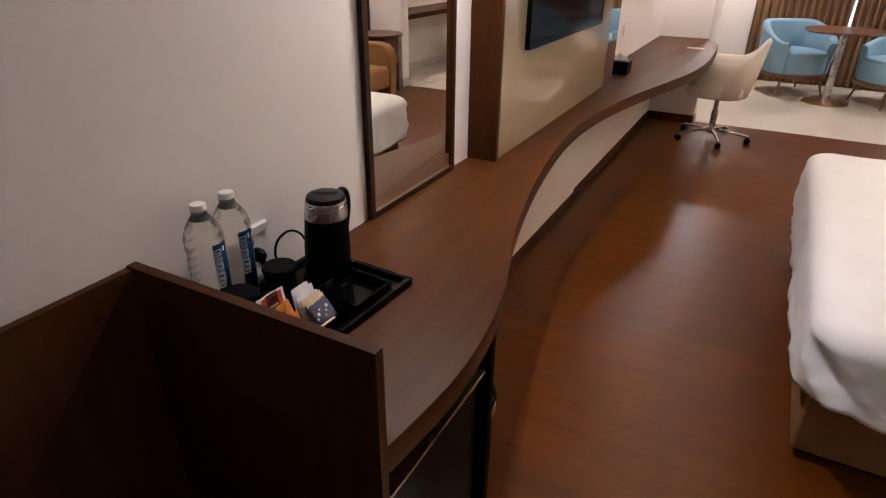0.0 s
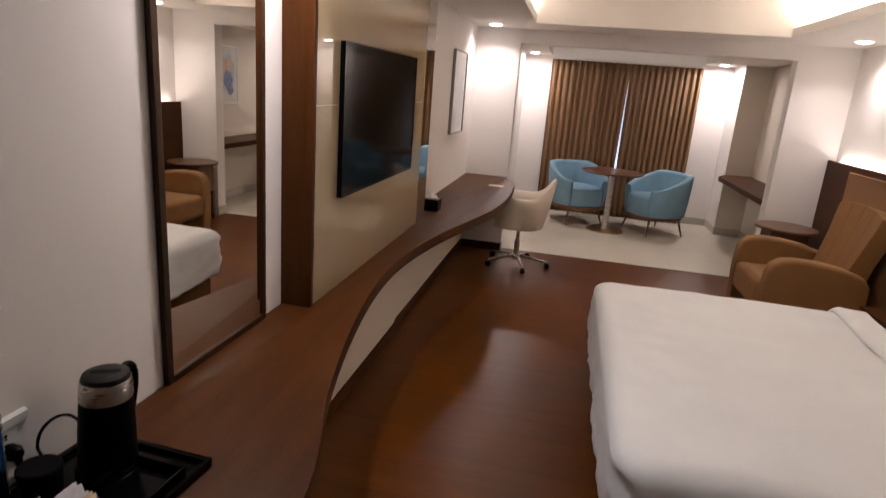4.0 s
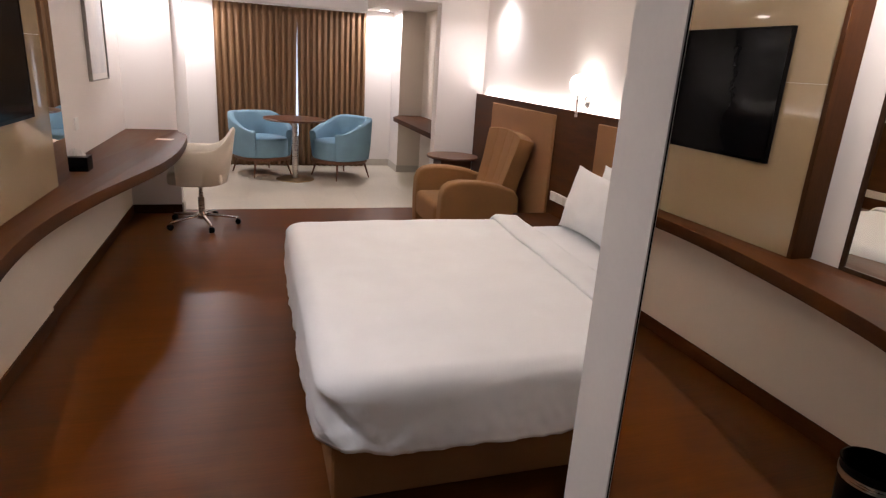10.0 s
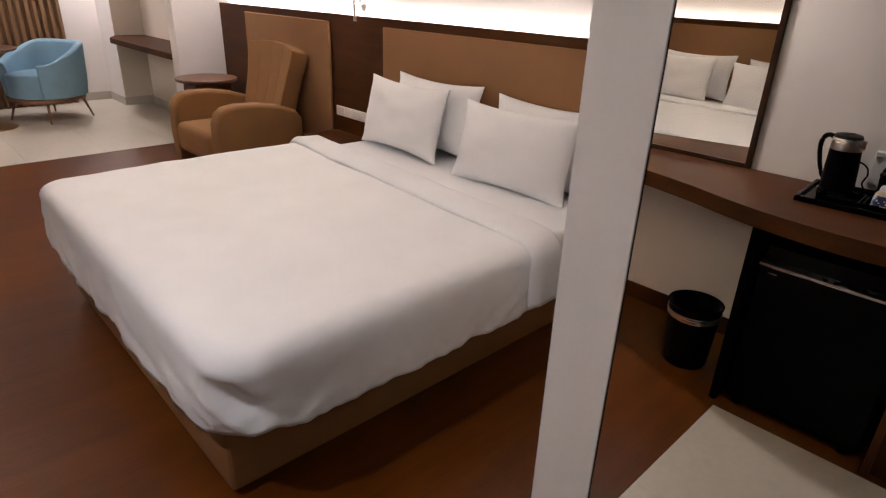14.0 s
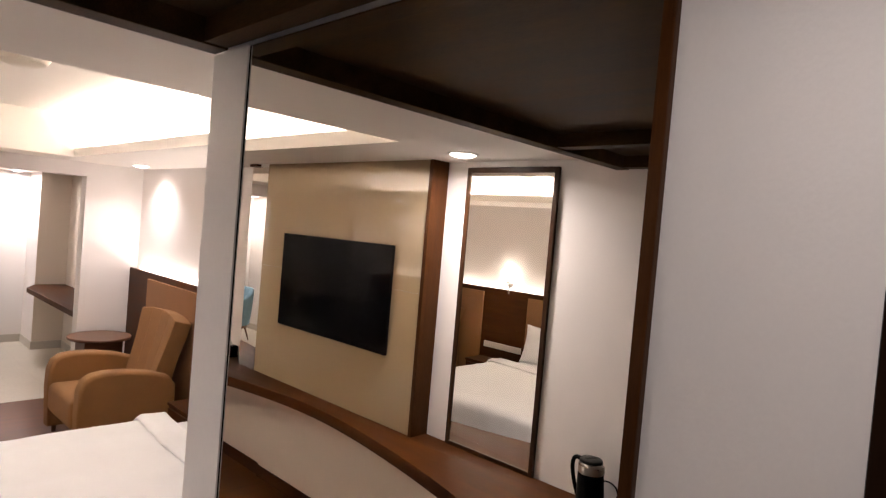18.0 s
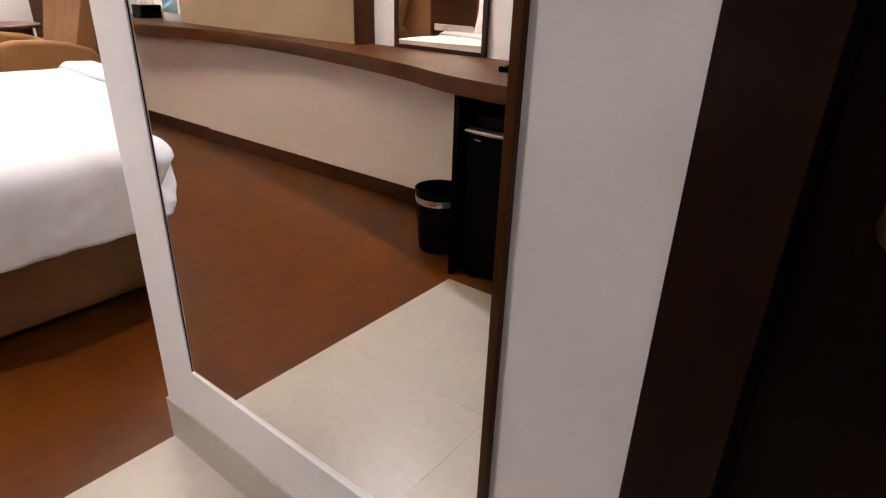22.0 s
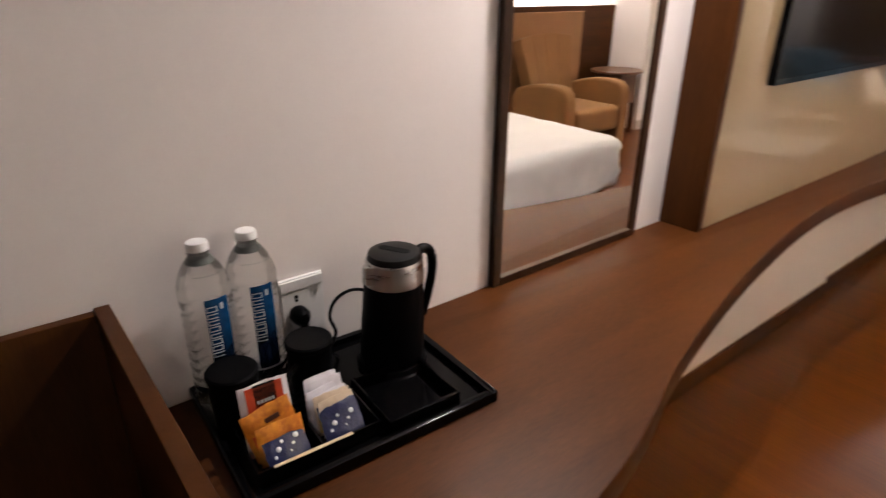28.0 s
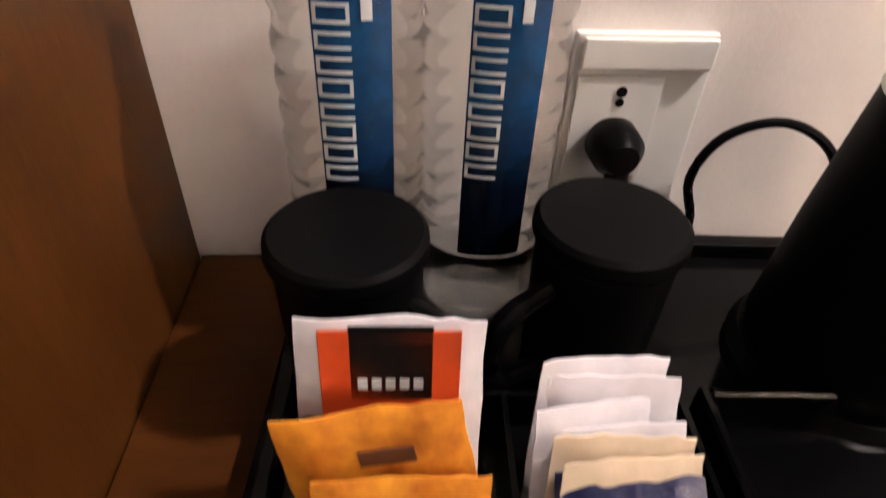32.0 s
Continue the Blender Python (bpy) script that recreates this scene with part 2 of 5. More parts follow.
def prism(outline, z0, z1, bevel=0.0):
    """An upright body over a flat outline of (x, y)."""
    bm = bmesh.new()
    lo, hi = [bm.verts.new((x, y, z0)) for x, y in outline], [bm.verts.new((x, y, z1)) for x, y in outline]
    bm.faces.new(lo[::-1])
    bm.faces.new(hi)
    for i in range(len(lo)):
        j = (i + 1) % len(lo)
        bm.faces.new((lo[i], lo[j], hi[j], hi[i]))
    bmesh.ops.recalc_face_normals(bm, faces=bm.faces)
    if bevel:
        rim = [e for e in bm.edges if abs(e.verts[0].co.z - e.verts[1].co.z) < 1e-6]
        bmesh.ops.bevel(bm, geom=rim, offset=bevel, segments=2, profile=0.6, affect="EDGES")
    return bm


def turned(bm, m):
    bm.transform(m)
    return bm


def link(name, bm, mat, smooth=35):
    me = bpy.data.meshes.new(name)
    bm.to_mesh(me)
    bm.free()
    me.materials.append(mat)
    if smooth:
        me.shade_smooth()
        me.set_sharp_from_angle(angle=radians(smooth))
    ob = new(name, me)
    if smooth and len(me.vertices) < 300:
        w = ob.modifiers.new("even_normals", "WEIGHTED_NORMAL")
        w.keep_sharp = True
    return ob


def part(name, bm, mat, parent, label="", smooth=35):
    ob = link(name, bm, mat, smooth)
    ob.parent = parent
    if label:
        ob["label"] = label
    return ob


def structure(name, bm, mat, label, smooth=35, category=""):
    return tagged(link(name, bm, mat, smooth), label, category or name.split("_")[0], kind="structure")


def thing(name, label, category, m=None, group=""):
    ob = new(name)
    ob.empty_display_size = 0.1
    if m is not None:
        ob.matrix_world = m
    return tagged(ob, label, category, group)


def solid(name, bm, mat, label, category, group="", smooth=35, m=None):
    ob = tagged(link(name, bm, mat, smooth), label, category, group)
    if m is not None:
        ob.matrix_world = m
    return ob


# ---- walls, floors and ceilings ----
structure("wall_west", slab(-1.14, WALL_L, -1.9, 3.70, 0, 2.7), PAINT, "warm white painted wall above the counter")
structure("wall_west_far", slab(-1.14, WALL_F, 3.70, PIER_Y, 0, 2.7), PAINT, "warm white painted wall above the desk")
structure("wall_pier_west", slab(-1.14, -0.538, PIER_Y, 6.40, 0, 2.7), PAINT, "white painted pier beside the window bay")
structure("wall_bay_west", slab(-0.82, -0.70, 6.40, BACK_Y, 0, 2.55), PAINT, "white painted side wall of the window bay")
structure("wall_bay_lintel", slab(-0.538, 1.975, PIER_Y, 6.40, 2.120, 2.7), PAINT, "painted beam over the window bay")
structure("wall_pier_east", slab(1.975, 2.6, PIER_Y, 6.40, 0, 2.7), PAINT, "white painted pier beside the shelf recess")
structure("wall_recess", slab(2.44, 2.6, 6.40, 8.54, 0, 2.55), PAINT_WARM, "beige painted back wall of the shelf recess")
structure("wall_bay_east", slab(2.11, 2.6, 8.544, BACK_Y, 0, 2.55), PAINT, "white painted wall beside the curtain")
structure("wall_recess_end", slab(2.11, 2.44, 8.54, 8.544, 0.10, 2.19), PAINT_WARM, "beige painted end wall of the shelf recess")
structure("wall_east", slab(BED_WALL, 2.6, 1.105, PIER_Y, 0, 2.7), PAINT, "warm white painted wall above the headboard")
structure("wall_wardrobe_north", slab(0.92, BED_WALL, 1.0, 1.105, 0, 2.7), PAINT, "white painted wall between wardrobe and bed")
structure("wall_entry", slab(-1.14, 0.92, -1.9, -1.78, 0, 2.7), PAINT, "white painted wall at the end of the entrance")
bm = bmesh.new()
box(bm, -0.82, -0.22, BACK_Y, BACK_Y + 0.15, 0, 2.55)
box(bm, 1.60, 2.6, BACK_Y, BACK_Y + 0.15, 0, 2.55)
box(bm, -0.22, 1.60, BACK_Y, BACK_Y + 0.15, 2.05, 2.55)
box(bm, -0.22, 1.60, BACK_Y, BACK_Y + 0.15, 0, 0.35)
structure("wall_north", bm, PAINT, "white painted outer wall with the window")

X0, X1, Y0, Y1 = -0.368, 1.717, 1.815, 5.705   # edge of the tray
for name, c in (("ceiling_soffit_west", (-1.0, X0, 1.10, Y1)), ("ceiling_soffit_east", (X1, BED_WALL, 1.10, Y1)), ("ceiling_soffit_south", (X0, X1, 1.10, Y0)), ("ceiling_soffit_north", (-1.0, BED_WALL, Y1, PIER_Y))):
    structure(name, slab(*c, SOFFIT, SOFFIT + 0.07), CEIL, "white painted dropped ceiling round the lit tray", category="ceiling")
structure("ceiling_tray", slab(X0 - 0.25, X1 + 0.27, Y0 - 0.12, Y1 + 0.12, TRAY_TOP, TRAY_TOP + 0.08), CEIL, "white ceiling tray lit from hidden coves", category="ceiling")
for name, c in (("wall_tray_west", (X0 - 0.25, X0 - 0.10, Y0, Y1)), ("wall_tray_east", (X1 + 0.125, X1 + 0.27, Y0, Y1)), ("wall_tray_north", (X0 - 0.25, X1 + 0.27, Y1, Y1 + 0.12)), ("wall_tray_south", (X0 - 0.25, X1 + 0.27, Y0 - 0.12, Y0))):
    structure(name, slab(*c, SOFFIT + 0.07, TRAY_TOP), CEIL, "white upstand of the ceiling tray", category="ceiling")
structure("ceiling_bay", slab(-0.82, 2.6, 6.40, BACK_Y, 2.45, 2.55), CEIL, "white painted raised ceiling of the window bay", category="ceiling")
for name, x0, x1 in (("ceiling_bay_soffit_west", -0.82, -0.335), ("ceiling_bay_soffit_east", 1.70, 2.6)):
    structure(name, slab(x0, x1, 6.40, BACK_Y, BAY_TOP, 2.45), CEIL, "white painted soffit beside the window coffer", category="ceiling")
structure("trim_pelmet", slab(-0.333, 1.698, 8.90, 9.098, 2.172, 2.448, 0.002), WHITE_TRIM, "white pelmet over the curtain", category="trim")
structure("ceiling_entry", slab(-0.96, MIRROR_X, -1.78, 1.04, 2.256, 2.32), EBONY, "dark wood panelled ceiling of the entrance", category="ceiling")
for name, c in (("trim_entry_front", (-0.96, MIRROR_X, 1.04, 1.098, 2.205, 2.32)), ("trim_entry_beam", (-0.46, -0.40, -1.78, 1.039, 2.208, 2.255)), ("trim_entry_west", (-0.958, -0.90, -1.78, 1.039, 2.208, 2.255)), ("trim_entry_east", (0.74, MIRROR_X - 0.002, -1.78, 1.039, 2.208, 2.255))):
    structure(name, slab(*c, 0.002), EBONY, "dark wood beam edging the entrance ceiling", category="trim")

structure("floor", slab(-1.14, 2.6, -1.9, BACK_Y + 0.15, -0.12, -0.014), GROUT, "screed under the boards and tiles")

# ---- mirror wall of the wardrobe, with the entrance door beside it ----
structure("wall_mirror", slab(MIRROR_X + 0.024, 0.92, 0.1308, 1.105, 0.0, 2.7), PAINT, "white painted wall that carries the tall mirror")
structure("wall_beside_mirror", slab(MIRROR_X, 0.92, -0.0440, 0.1308, 0, 2.7), PAINT, "white painted strip of wall between mirror and door")
structure("wall_over_door", slab(0.85, 0.92, -1.1, -0.045, 2.1, 2.7), PAINT, "white painted wall over the door")
wm = thing("wardrobe_mirror", "tall wall mirror in a flat white and dark wood frame", "mirror")
part("glass", turned(slab(0, 0.006, -0.4085, 0.4085, -0.9675, 0.9675), pose(0.7990, 0.5535, 1.2375, 0, 0, 0.366)), MIRROR, wm, "", 0)
part("post", slab(0.7920, 0.8140, 0.9625, 1.106, 0.125, 2.205, 0.0015), WHITE_TRIM, wm, "broad white upright of the frame")
part("rail", slab(0.7920, 0.8140, 0.1310, 0.9620, 0.125, 0.2695, 0.0015), WHITE_TRIM, wm, "broad white bottom rail")
# black strip carries the shade of the post's inner side and its reflection
part("gap_strip", slab(0.7952, 0.8140, 0.9605, 0.9622, 0.270, 2.205), BLACK_MATT, wm, "thin black strip painting the shaded gap beside the glass")
part("stile", slab(MIRROR_X - 0.010, MIRROR_X + 0.024, 0.1310, 0.145, 0.27, 2.205, 0.003), WOOD_V, wm, "narrow dark wood stile")
structure("baseboard_mirror", slab(MIRROR_X - 0.004, MIRROR_X + 0.024, -0.0438, 1.109, -0.01, 0.125, 0.002), SKIRT, "beige stone skirting under the mirror", category="baseboard")

door = tagged(thing("door_1", "dark wood door with a brass knob, closed", "door"), kind="structure")
part("architrave", slab(MIRROR_X - 0.006, 0.92, -0.135, -0.0443, 0, 2.1, 0.004), WOOD_DOOR, door)
part("architrave", slab(MIRROR_X - 0.025, 0.92, -1.1, -1.01, 0, 2.1, 0.004), WOOD_DOOR, door)
part("head", slab(MIRROR_X - 0.025, 0.92, -1.01, -0.135, 2.03, 2.1, 0.004), WOOD_DOOR, door)
leaf = part("leaf", slab(0.88, 0.918, -1.01, -0.135, 0.01, 2.03, 0.003), WOOD_DOOR, door)
part("knob", turned(lathe([(0.0, 0), (0.026, 0), (0.026, 0.006), (0.011, 0.012), (0.011, 0.035), (0.024, 0.045), (0.027, 0.06), (0.02, 0.074), (0, 0.078)], 24), pose(0.88, -0.215, 0.96, 0, -90, 0)), BRASS, leaf)
structure("wall_door_end", slab(MIRROR_X, 0.92, -1.9, -1.1, 0, 2.7), PAINT, "white painted wall beside the door")

# ---- long curved counter on the west wall ----
FRONT = [(-0.398, 0.609), (-0.380, 0.8), (-0.386, 0.95), (-0.412, 1.12), (-0.450, 1.26), (-0.503, 1.41), (-0.554, 1.6), (-0.605, 1.83), (-0.648, 2.07), (-0.684, 2.32), (-0.707, 2.57), (-0.712, 2.82), (-0.691, 3.12), (-0.641, 3.45), (-0.577, 3.76), (-0.506, 4.07), (-0.440, 4.4), (-0.406, 4.72), (-0.392, 5.05), (-0.398, 5.45), (-0.412, 5.76), (-0.432, 5.93), (-0.528, 6.16), (-0.534, 6.248)]


def smooth_line(points, n):
    """Catmull-Rom through the points, n steps to a span."""
    out = []
    for i in range(len(points) - 1):
        p0, p1, p2, p3 = [Vector(points[max(0, min(len(points) - 1, i + k))]) for k in (-1, 0, 1, 2)]
        for k in range(n):
            t = k / n
            out.append(tuple(0.5 * (2 * p1 + (p2 - p0) * t + (2 * p0 - 5 * p1 + 4 * p2 - p3) * t * t + (3 * p1 - p0 - 3 * p2 + p3) * t ** 3)))
    return out + [points[-1]]


edge = smooth_line(FRONT, 4)
counter = thing("counter", "long dark wood counter with a curved front, becoming a desk", "counter")
part("worktop", prism(edge + [(WALL_F + 0.002, 6.248), (WALL_F + 0.002, 3.70), (WALL_L + 0.002, 3.70), (WALL_L + 0.002, 0.609)], COUNTER - 0.064, COUNTER, 0.003), WOOD, counter)
part("side_panel", slab(-0.94, -0.425, 1.115, 1.14, 0, COUNTER - 0.064, 0.002), BLACK_MATT, counter, "black side panel of the fridge niche")
part("niche_back", slab(WALL_L + 0.002, -0.945, 0.609, 1.115, 0, COUNTER - 0.064), BLACK_MATT, counter)

luggage = thing("luggage_unit", "dark wood luggage bench with a raised side and back panel", "bench")
part("side_panel", slab(WALL_L + 0.002, -0.395, 0.586, 0.608, 0, 1.008, 0.002), WOOD_V, luggage)
part("back_panel", slab(WALL_L + 0.002, WALL_L + 0.02, -0.75, 0.586, 0, 1.004, 0.002), WOOD_V, luggage)
part("side_panel", slab(WALL_L + 0.02, -0.385, -0.75, -0.727, 0, 1.008, 0.002), WOOD_V, luggage)
part("bench_top", slab(WALL_L + 0.02, -0.39, -0.727, 0.586, 0.40, 0.44, 0.003), WOOD, luggage)
part("plinth", slab(WALL_L + 0.02, -0.43, -0.727, 0.586, 0, 0.40), WOOD_V, luggage)

fridge = thing("mini_fridge", "black mini fridge with a steel strip, under the counter", "fridge")
part("body", slab(-0.94, -0.495, 0.64, 1.09, 0.02, 0.66, 0.006), BLACK, fridge)
fdoor = part("door", slab(-0.492, -0.450, 0.64, 1.09, 0.03, 0.600, 0.008), BLACK, fridge)
part("handle_strip", slab(-0.478, -0.428, 0.64, 1.09, 0.602, 0.614, 0.003), STEEL, fdoor, "brushed steel grip strip")
part("badge", slab(-0.4505, -0.4485, 1.03, 1.06, 0.572, 0.579), STEEL, fdoor)
for fx, fy in ((-0.9, 0.68), (-0.9, 1.05), (-0.48, 0.68), (-0.48, 1.05)):
    part("foot", lathe([(0, 0), (0.018, 0), (0.018, 0.02), (0, 0.02)], 12, fx, fy), BLACK, fridge)

bin_ = thing("waste_bin", "round black waste bin with a steel rim band", "bin", pose(-0.610, 1.335, 0))
part("pail", lathe([(0, 0.004), (0.088, 0.0), (0.092, 0.01), (0.108, 0.27), (0.112, 0.283), (0.106, 0.285), (0.10, 0.27), (0.084, 0.012), (0, 0.012)], 40), BLACK, bin_)
part("rim_band", lathe([(0.1045, 0.225), (0.1085, 0.225), (0.1105, 0.252), (0.1065, 0.252)], 40), STEEL, bin_)

structure("wall_lining_near", slab(WALL_L, WALL_L + 0.004, 1.14, 3.70, 0.08, COUNTER - 0.064), PAINT_WARM, "beige painted wall under the counter", category="wall")
structure("wall_lining_far", slab(WALL_F, WALL_F + 0.004, 3.70, PIER_Y, 0.08, COUNTER - 0.064), PAINT_WARM, "beige painted wall under the desk", category="wall")
structure("baseboard_west", slab(WALL_F, WALL_F + 0.012, 3.70, PIER_Y, 0, 0.085, 0.002), WOOD, "dark wood skirting under the counter", category="baseboard")
structure("baseboard_west_near", slab(WALL_L, WALL_L + 0.012, 1.14, 3.70, 0, 0.085, 0.002), WOOD, "dark wood skirting under the counter", category="baseboard")
structure("baseboard_pier", slab(WALL_F + 0.012, -0.538, PIER_Y - 0.012, PIER_Y, 0, 0.085, 0.002), WOOD, "dark wood skirting under the desk end", category="baseboard")

# ---- dressing mirror, television panel and picture ----
dm = thing("dressing_mirror", "tall dressing mirror in a dark wood frame on the counter", "mirror")
part("glass", slab(WALL_L + 0.004, WALL_L + 0.012, 1.388, 1.886, COUNTER + 0.02, 2.197), MIRROR, dm)
part("stile", slab(WALL_L + 0.001, WALL_L + 0.019, 1.364, 1.388, COUNTER, 2.222, 0.003), FRAME_DARK, dm)
part("stile", slab(WALL_L + 0.001, WALL_L + 0.019, 1.886, 1.908, COUNTER, 2.222, 0.003), FRAME_DARK, dm)
part("rail", slab(WALL_L + 0.001, WALL_L + 0.02, 1.388, 1.886, COUNTER, COUNTER + 0.02, 0.002), FRAME_DARK, dm)
part("rail", slab(WALL_L + 0.001, WALL_L + 0.022, 1.388, 1.886, 2.195, 2.222, 0.002), FRAME_DARK, dm)

tvp = thing("tv_panel", "cream lacquered glass wall panel with a dark wood side", "wall panel")
part("carcass", slab(WALL_L + 0.001, -0.850, 2.08, 3.875, COUNTER + 0.001, SOFFIT - 0.001), WHITE_TRIM, tvp)
part("side", slab(WALL_L + 0.001, -0.838, 2.055, 2.0795, COUNTER + 0.001, SOFFIT - 0.001, 0.001), WOOD_V, tvp, "dark wood side board")
part("pane", slab(-0.850, -0.842, 2.081, 3.659, COUNTER + 0.002, 1.5494), GLOSS, tvp, "", 0)
part("mirror_strip", slab(-0.850, -0.842, 3.661, 3.875, COUNTER + 0.002, SOFFIT - 0.022), MIRROR, tvp, "narrow mirror strip", 0)
part("pane", slab(-0.850, -0.842, 2.081, 3.659, 1.5506, SOFFIT - 0.002), GLOSS, tvp, "", 0)
part("top_cap", slab(-0.850, -0.815, 3.78, 3.875, SOFFIT - 0.020, SOFFIT - 0.001), WOOD_V, tvp, "small dark piece at the top end of the mirror strip")

tv = thing("television", "flat black wall television, switched off", "television")
part("screen", slab(-0.823, -0.819, 2.300, 3.355, 1.203, 1.781), SCREEN, tv)
bm = bmesh.new()
for y0, y1, z0, z1 in ((2.292, 2.300, 1.186, 1.788), (3.355, 3.363, 1.186, 1.788), (2.300, 3.355, 1.781, 1.788), (2.300, 3.355, 1.186, 1.203)):
    box(bm, -0.838, -0.817, y0, y1, z0, z1)
part("bezel", bm, BLACK_GLOSS, tv)
part("back", slab(-0.841, -0.823, 2.32, 3.34, 1.20, 1.775, 0.004), BLACK, tv)

pic = thing("wall_picture", "pale abstract print in a thin grey frame", "picture")
PICFRAME = material("grey_frame", (0.30, 0.28, 0.26), 0.4, grain=0.05, bump=0.02)
PRINT = material("pale_print", (0.74, 0.72, 0.69), 0.4, grain=0.15, scale=4, bump=0.0, tint=(0.55, 0.57, 0.60))
part("mat", slab(WALL_F + 0.001, WALL_F + 0.014, 5.128, 5.672, 1.268, 1.952), WHITE_TRIM, pic, "white mat border")
part("print", slab(WALL_F + 0.014, WALL_F + 0.016, 5.17, 5.63, 1.31, 1.91), PRINT, pic)
bm = bmesh.new()
for y0, y1, z0, z1 in ((5.12, 5.128, 1.26, 1.96), (5.672, 5.68, 1.26, 1.96), (5.128, 5.672, 1.952, 1.96), (5.128, 5.672, 1.26, 1.268)):
    box(bm, WALL_F + 0.001, WALL_F + 0.026, y0, y1, z0, z1)
part("frame", bm, PICFRAME, pic, "thin grey frame")

tissue = thing("tissue_box", "black tissue box with a white tissue standing out", "tissue box", pose(-0.866, 4.133, COUNTER, 0, 0, 90))
part("box", slab(-0.062, 0.062, -0.073, 0.073, 0, 0.086, 0.006), BLACK_GLOSS, tissue)
bm = bmesh.new()
for i in range(7):
    a = i / 6 * math.pi
    tube([(0.008 * math.cos(a), -0.045 + 0.015 * i, 0.080), (0.015 * math.cos(a * 3), -0.04 + 0.013 * i, 0.115 + 0.015 * math.sin(a))], 0.012, 6, 0.003, bm)
part("tissue", bm, WHITE, tissue)
card = solid("card", slab(-0.045, 0.045, -0.067, 0.067, 0, 0.002), CREAM, "small cream card lying on the desk", "card", m=pose(-0.565, 5.575, COUNTER, 0, 0, 84))
switch = thing("wall_switch", "small white switch plate on the wall above the desk", "switch")
part("plate", slab(WALL_F, WALL_F + 0.008, 4.62, 4.70, 0.97, 1.05, 0.002), WHITE, switch)
part("rocker", slab(WALL_F + 0.008, WALL_F + 0.011, 4.645, 4.675, 0.99, 1.03, 0.001), WHITE, switch)

# ---- headboard, bed ----
hb = thing("headboard", "dark wood headboard wall with tan padded panels", "headboard")
part("board", slab(2.41, 2.432, 1.107, 6.246, 0.0, 1.266, 0.003), WOOD, hb)
part("board_back", slab(2.432, BED_WALL, 1.107, 6.246, 0.0, 1.224), WOOD, hb)
part("padded_panel", slab(2.385, 2.41, 4.40, 5.705, 0.10, 1.214, 0.01, 3), TAN_PANEL, hb)
part("padded_panel", slab(2.385, 2.41, 1.86, 3.755, 0.10, 1.214, 0.01, 3), TAN_PANEL, hb)
GLOWSTRIP = glow("led_strip", LED, 6.0)
# glowing body of the added coffer strip, hidden behind the beam
solid("led_strip", slab(-0.26, 1.62, 6.405, 6.425, 2.375, 2.395), GLOWSTRIP, "assumed warm white light strip, unseen behind the beam of the window bay", "light strip")
solid("led_strip", slab(2.44, 2.46, 1.2, 6.15, 1.224, 1.230), GLOWSTRIP, "warm white light strip along the headboard top", "light strip")

bed = thing("bed", "double bed made up in white linen on a brown padded base", "bed")
part("base", slab(0.368, 2.384, 1.885, 3.60, 0.03, 0.33, 0.02, 3), TAN, bed, "brown padded bed base")
part("mattress", slab(0.42, 2.384, 1.80, 3.62, 0.33, 0.545, 0.05, 4), LINEN, bed)
for lx, ly in ((0.5, 1.98), (0.5, 3.54), (2.25, 1.98), (2.25, 3.54)):
    part("foot", lathe([(0, 0), (0.03, 0), (0.03, 0.03), (0, 0.03)], 12, lx, ly), BLACK, bed)


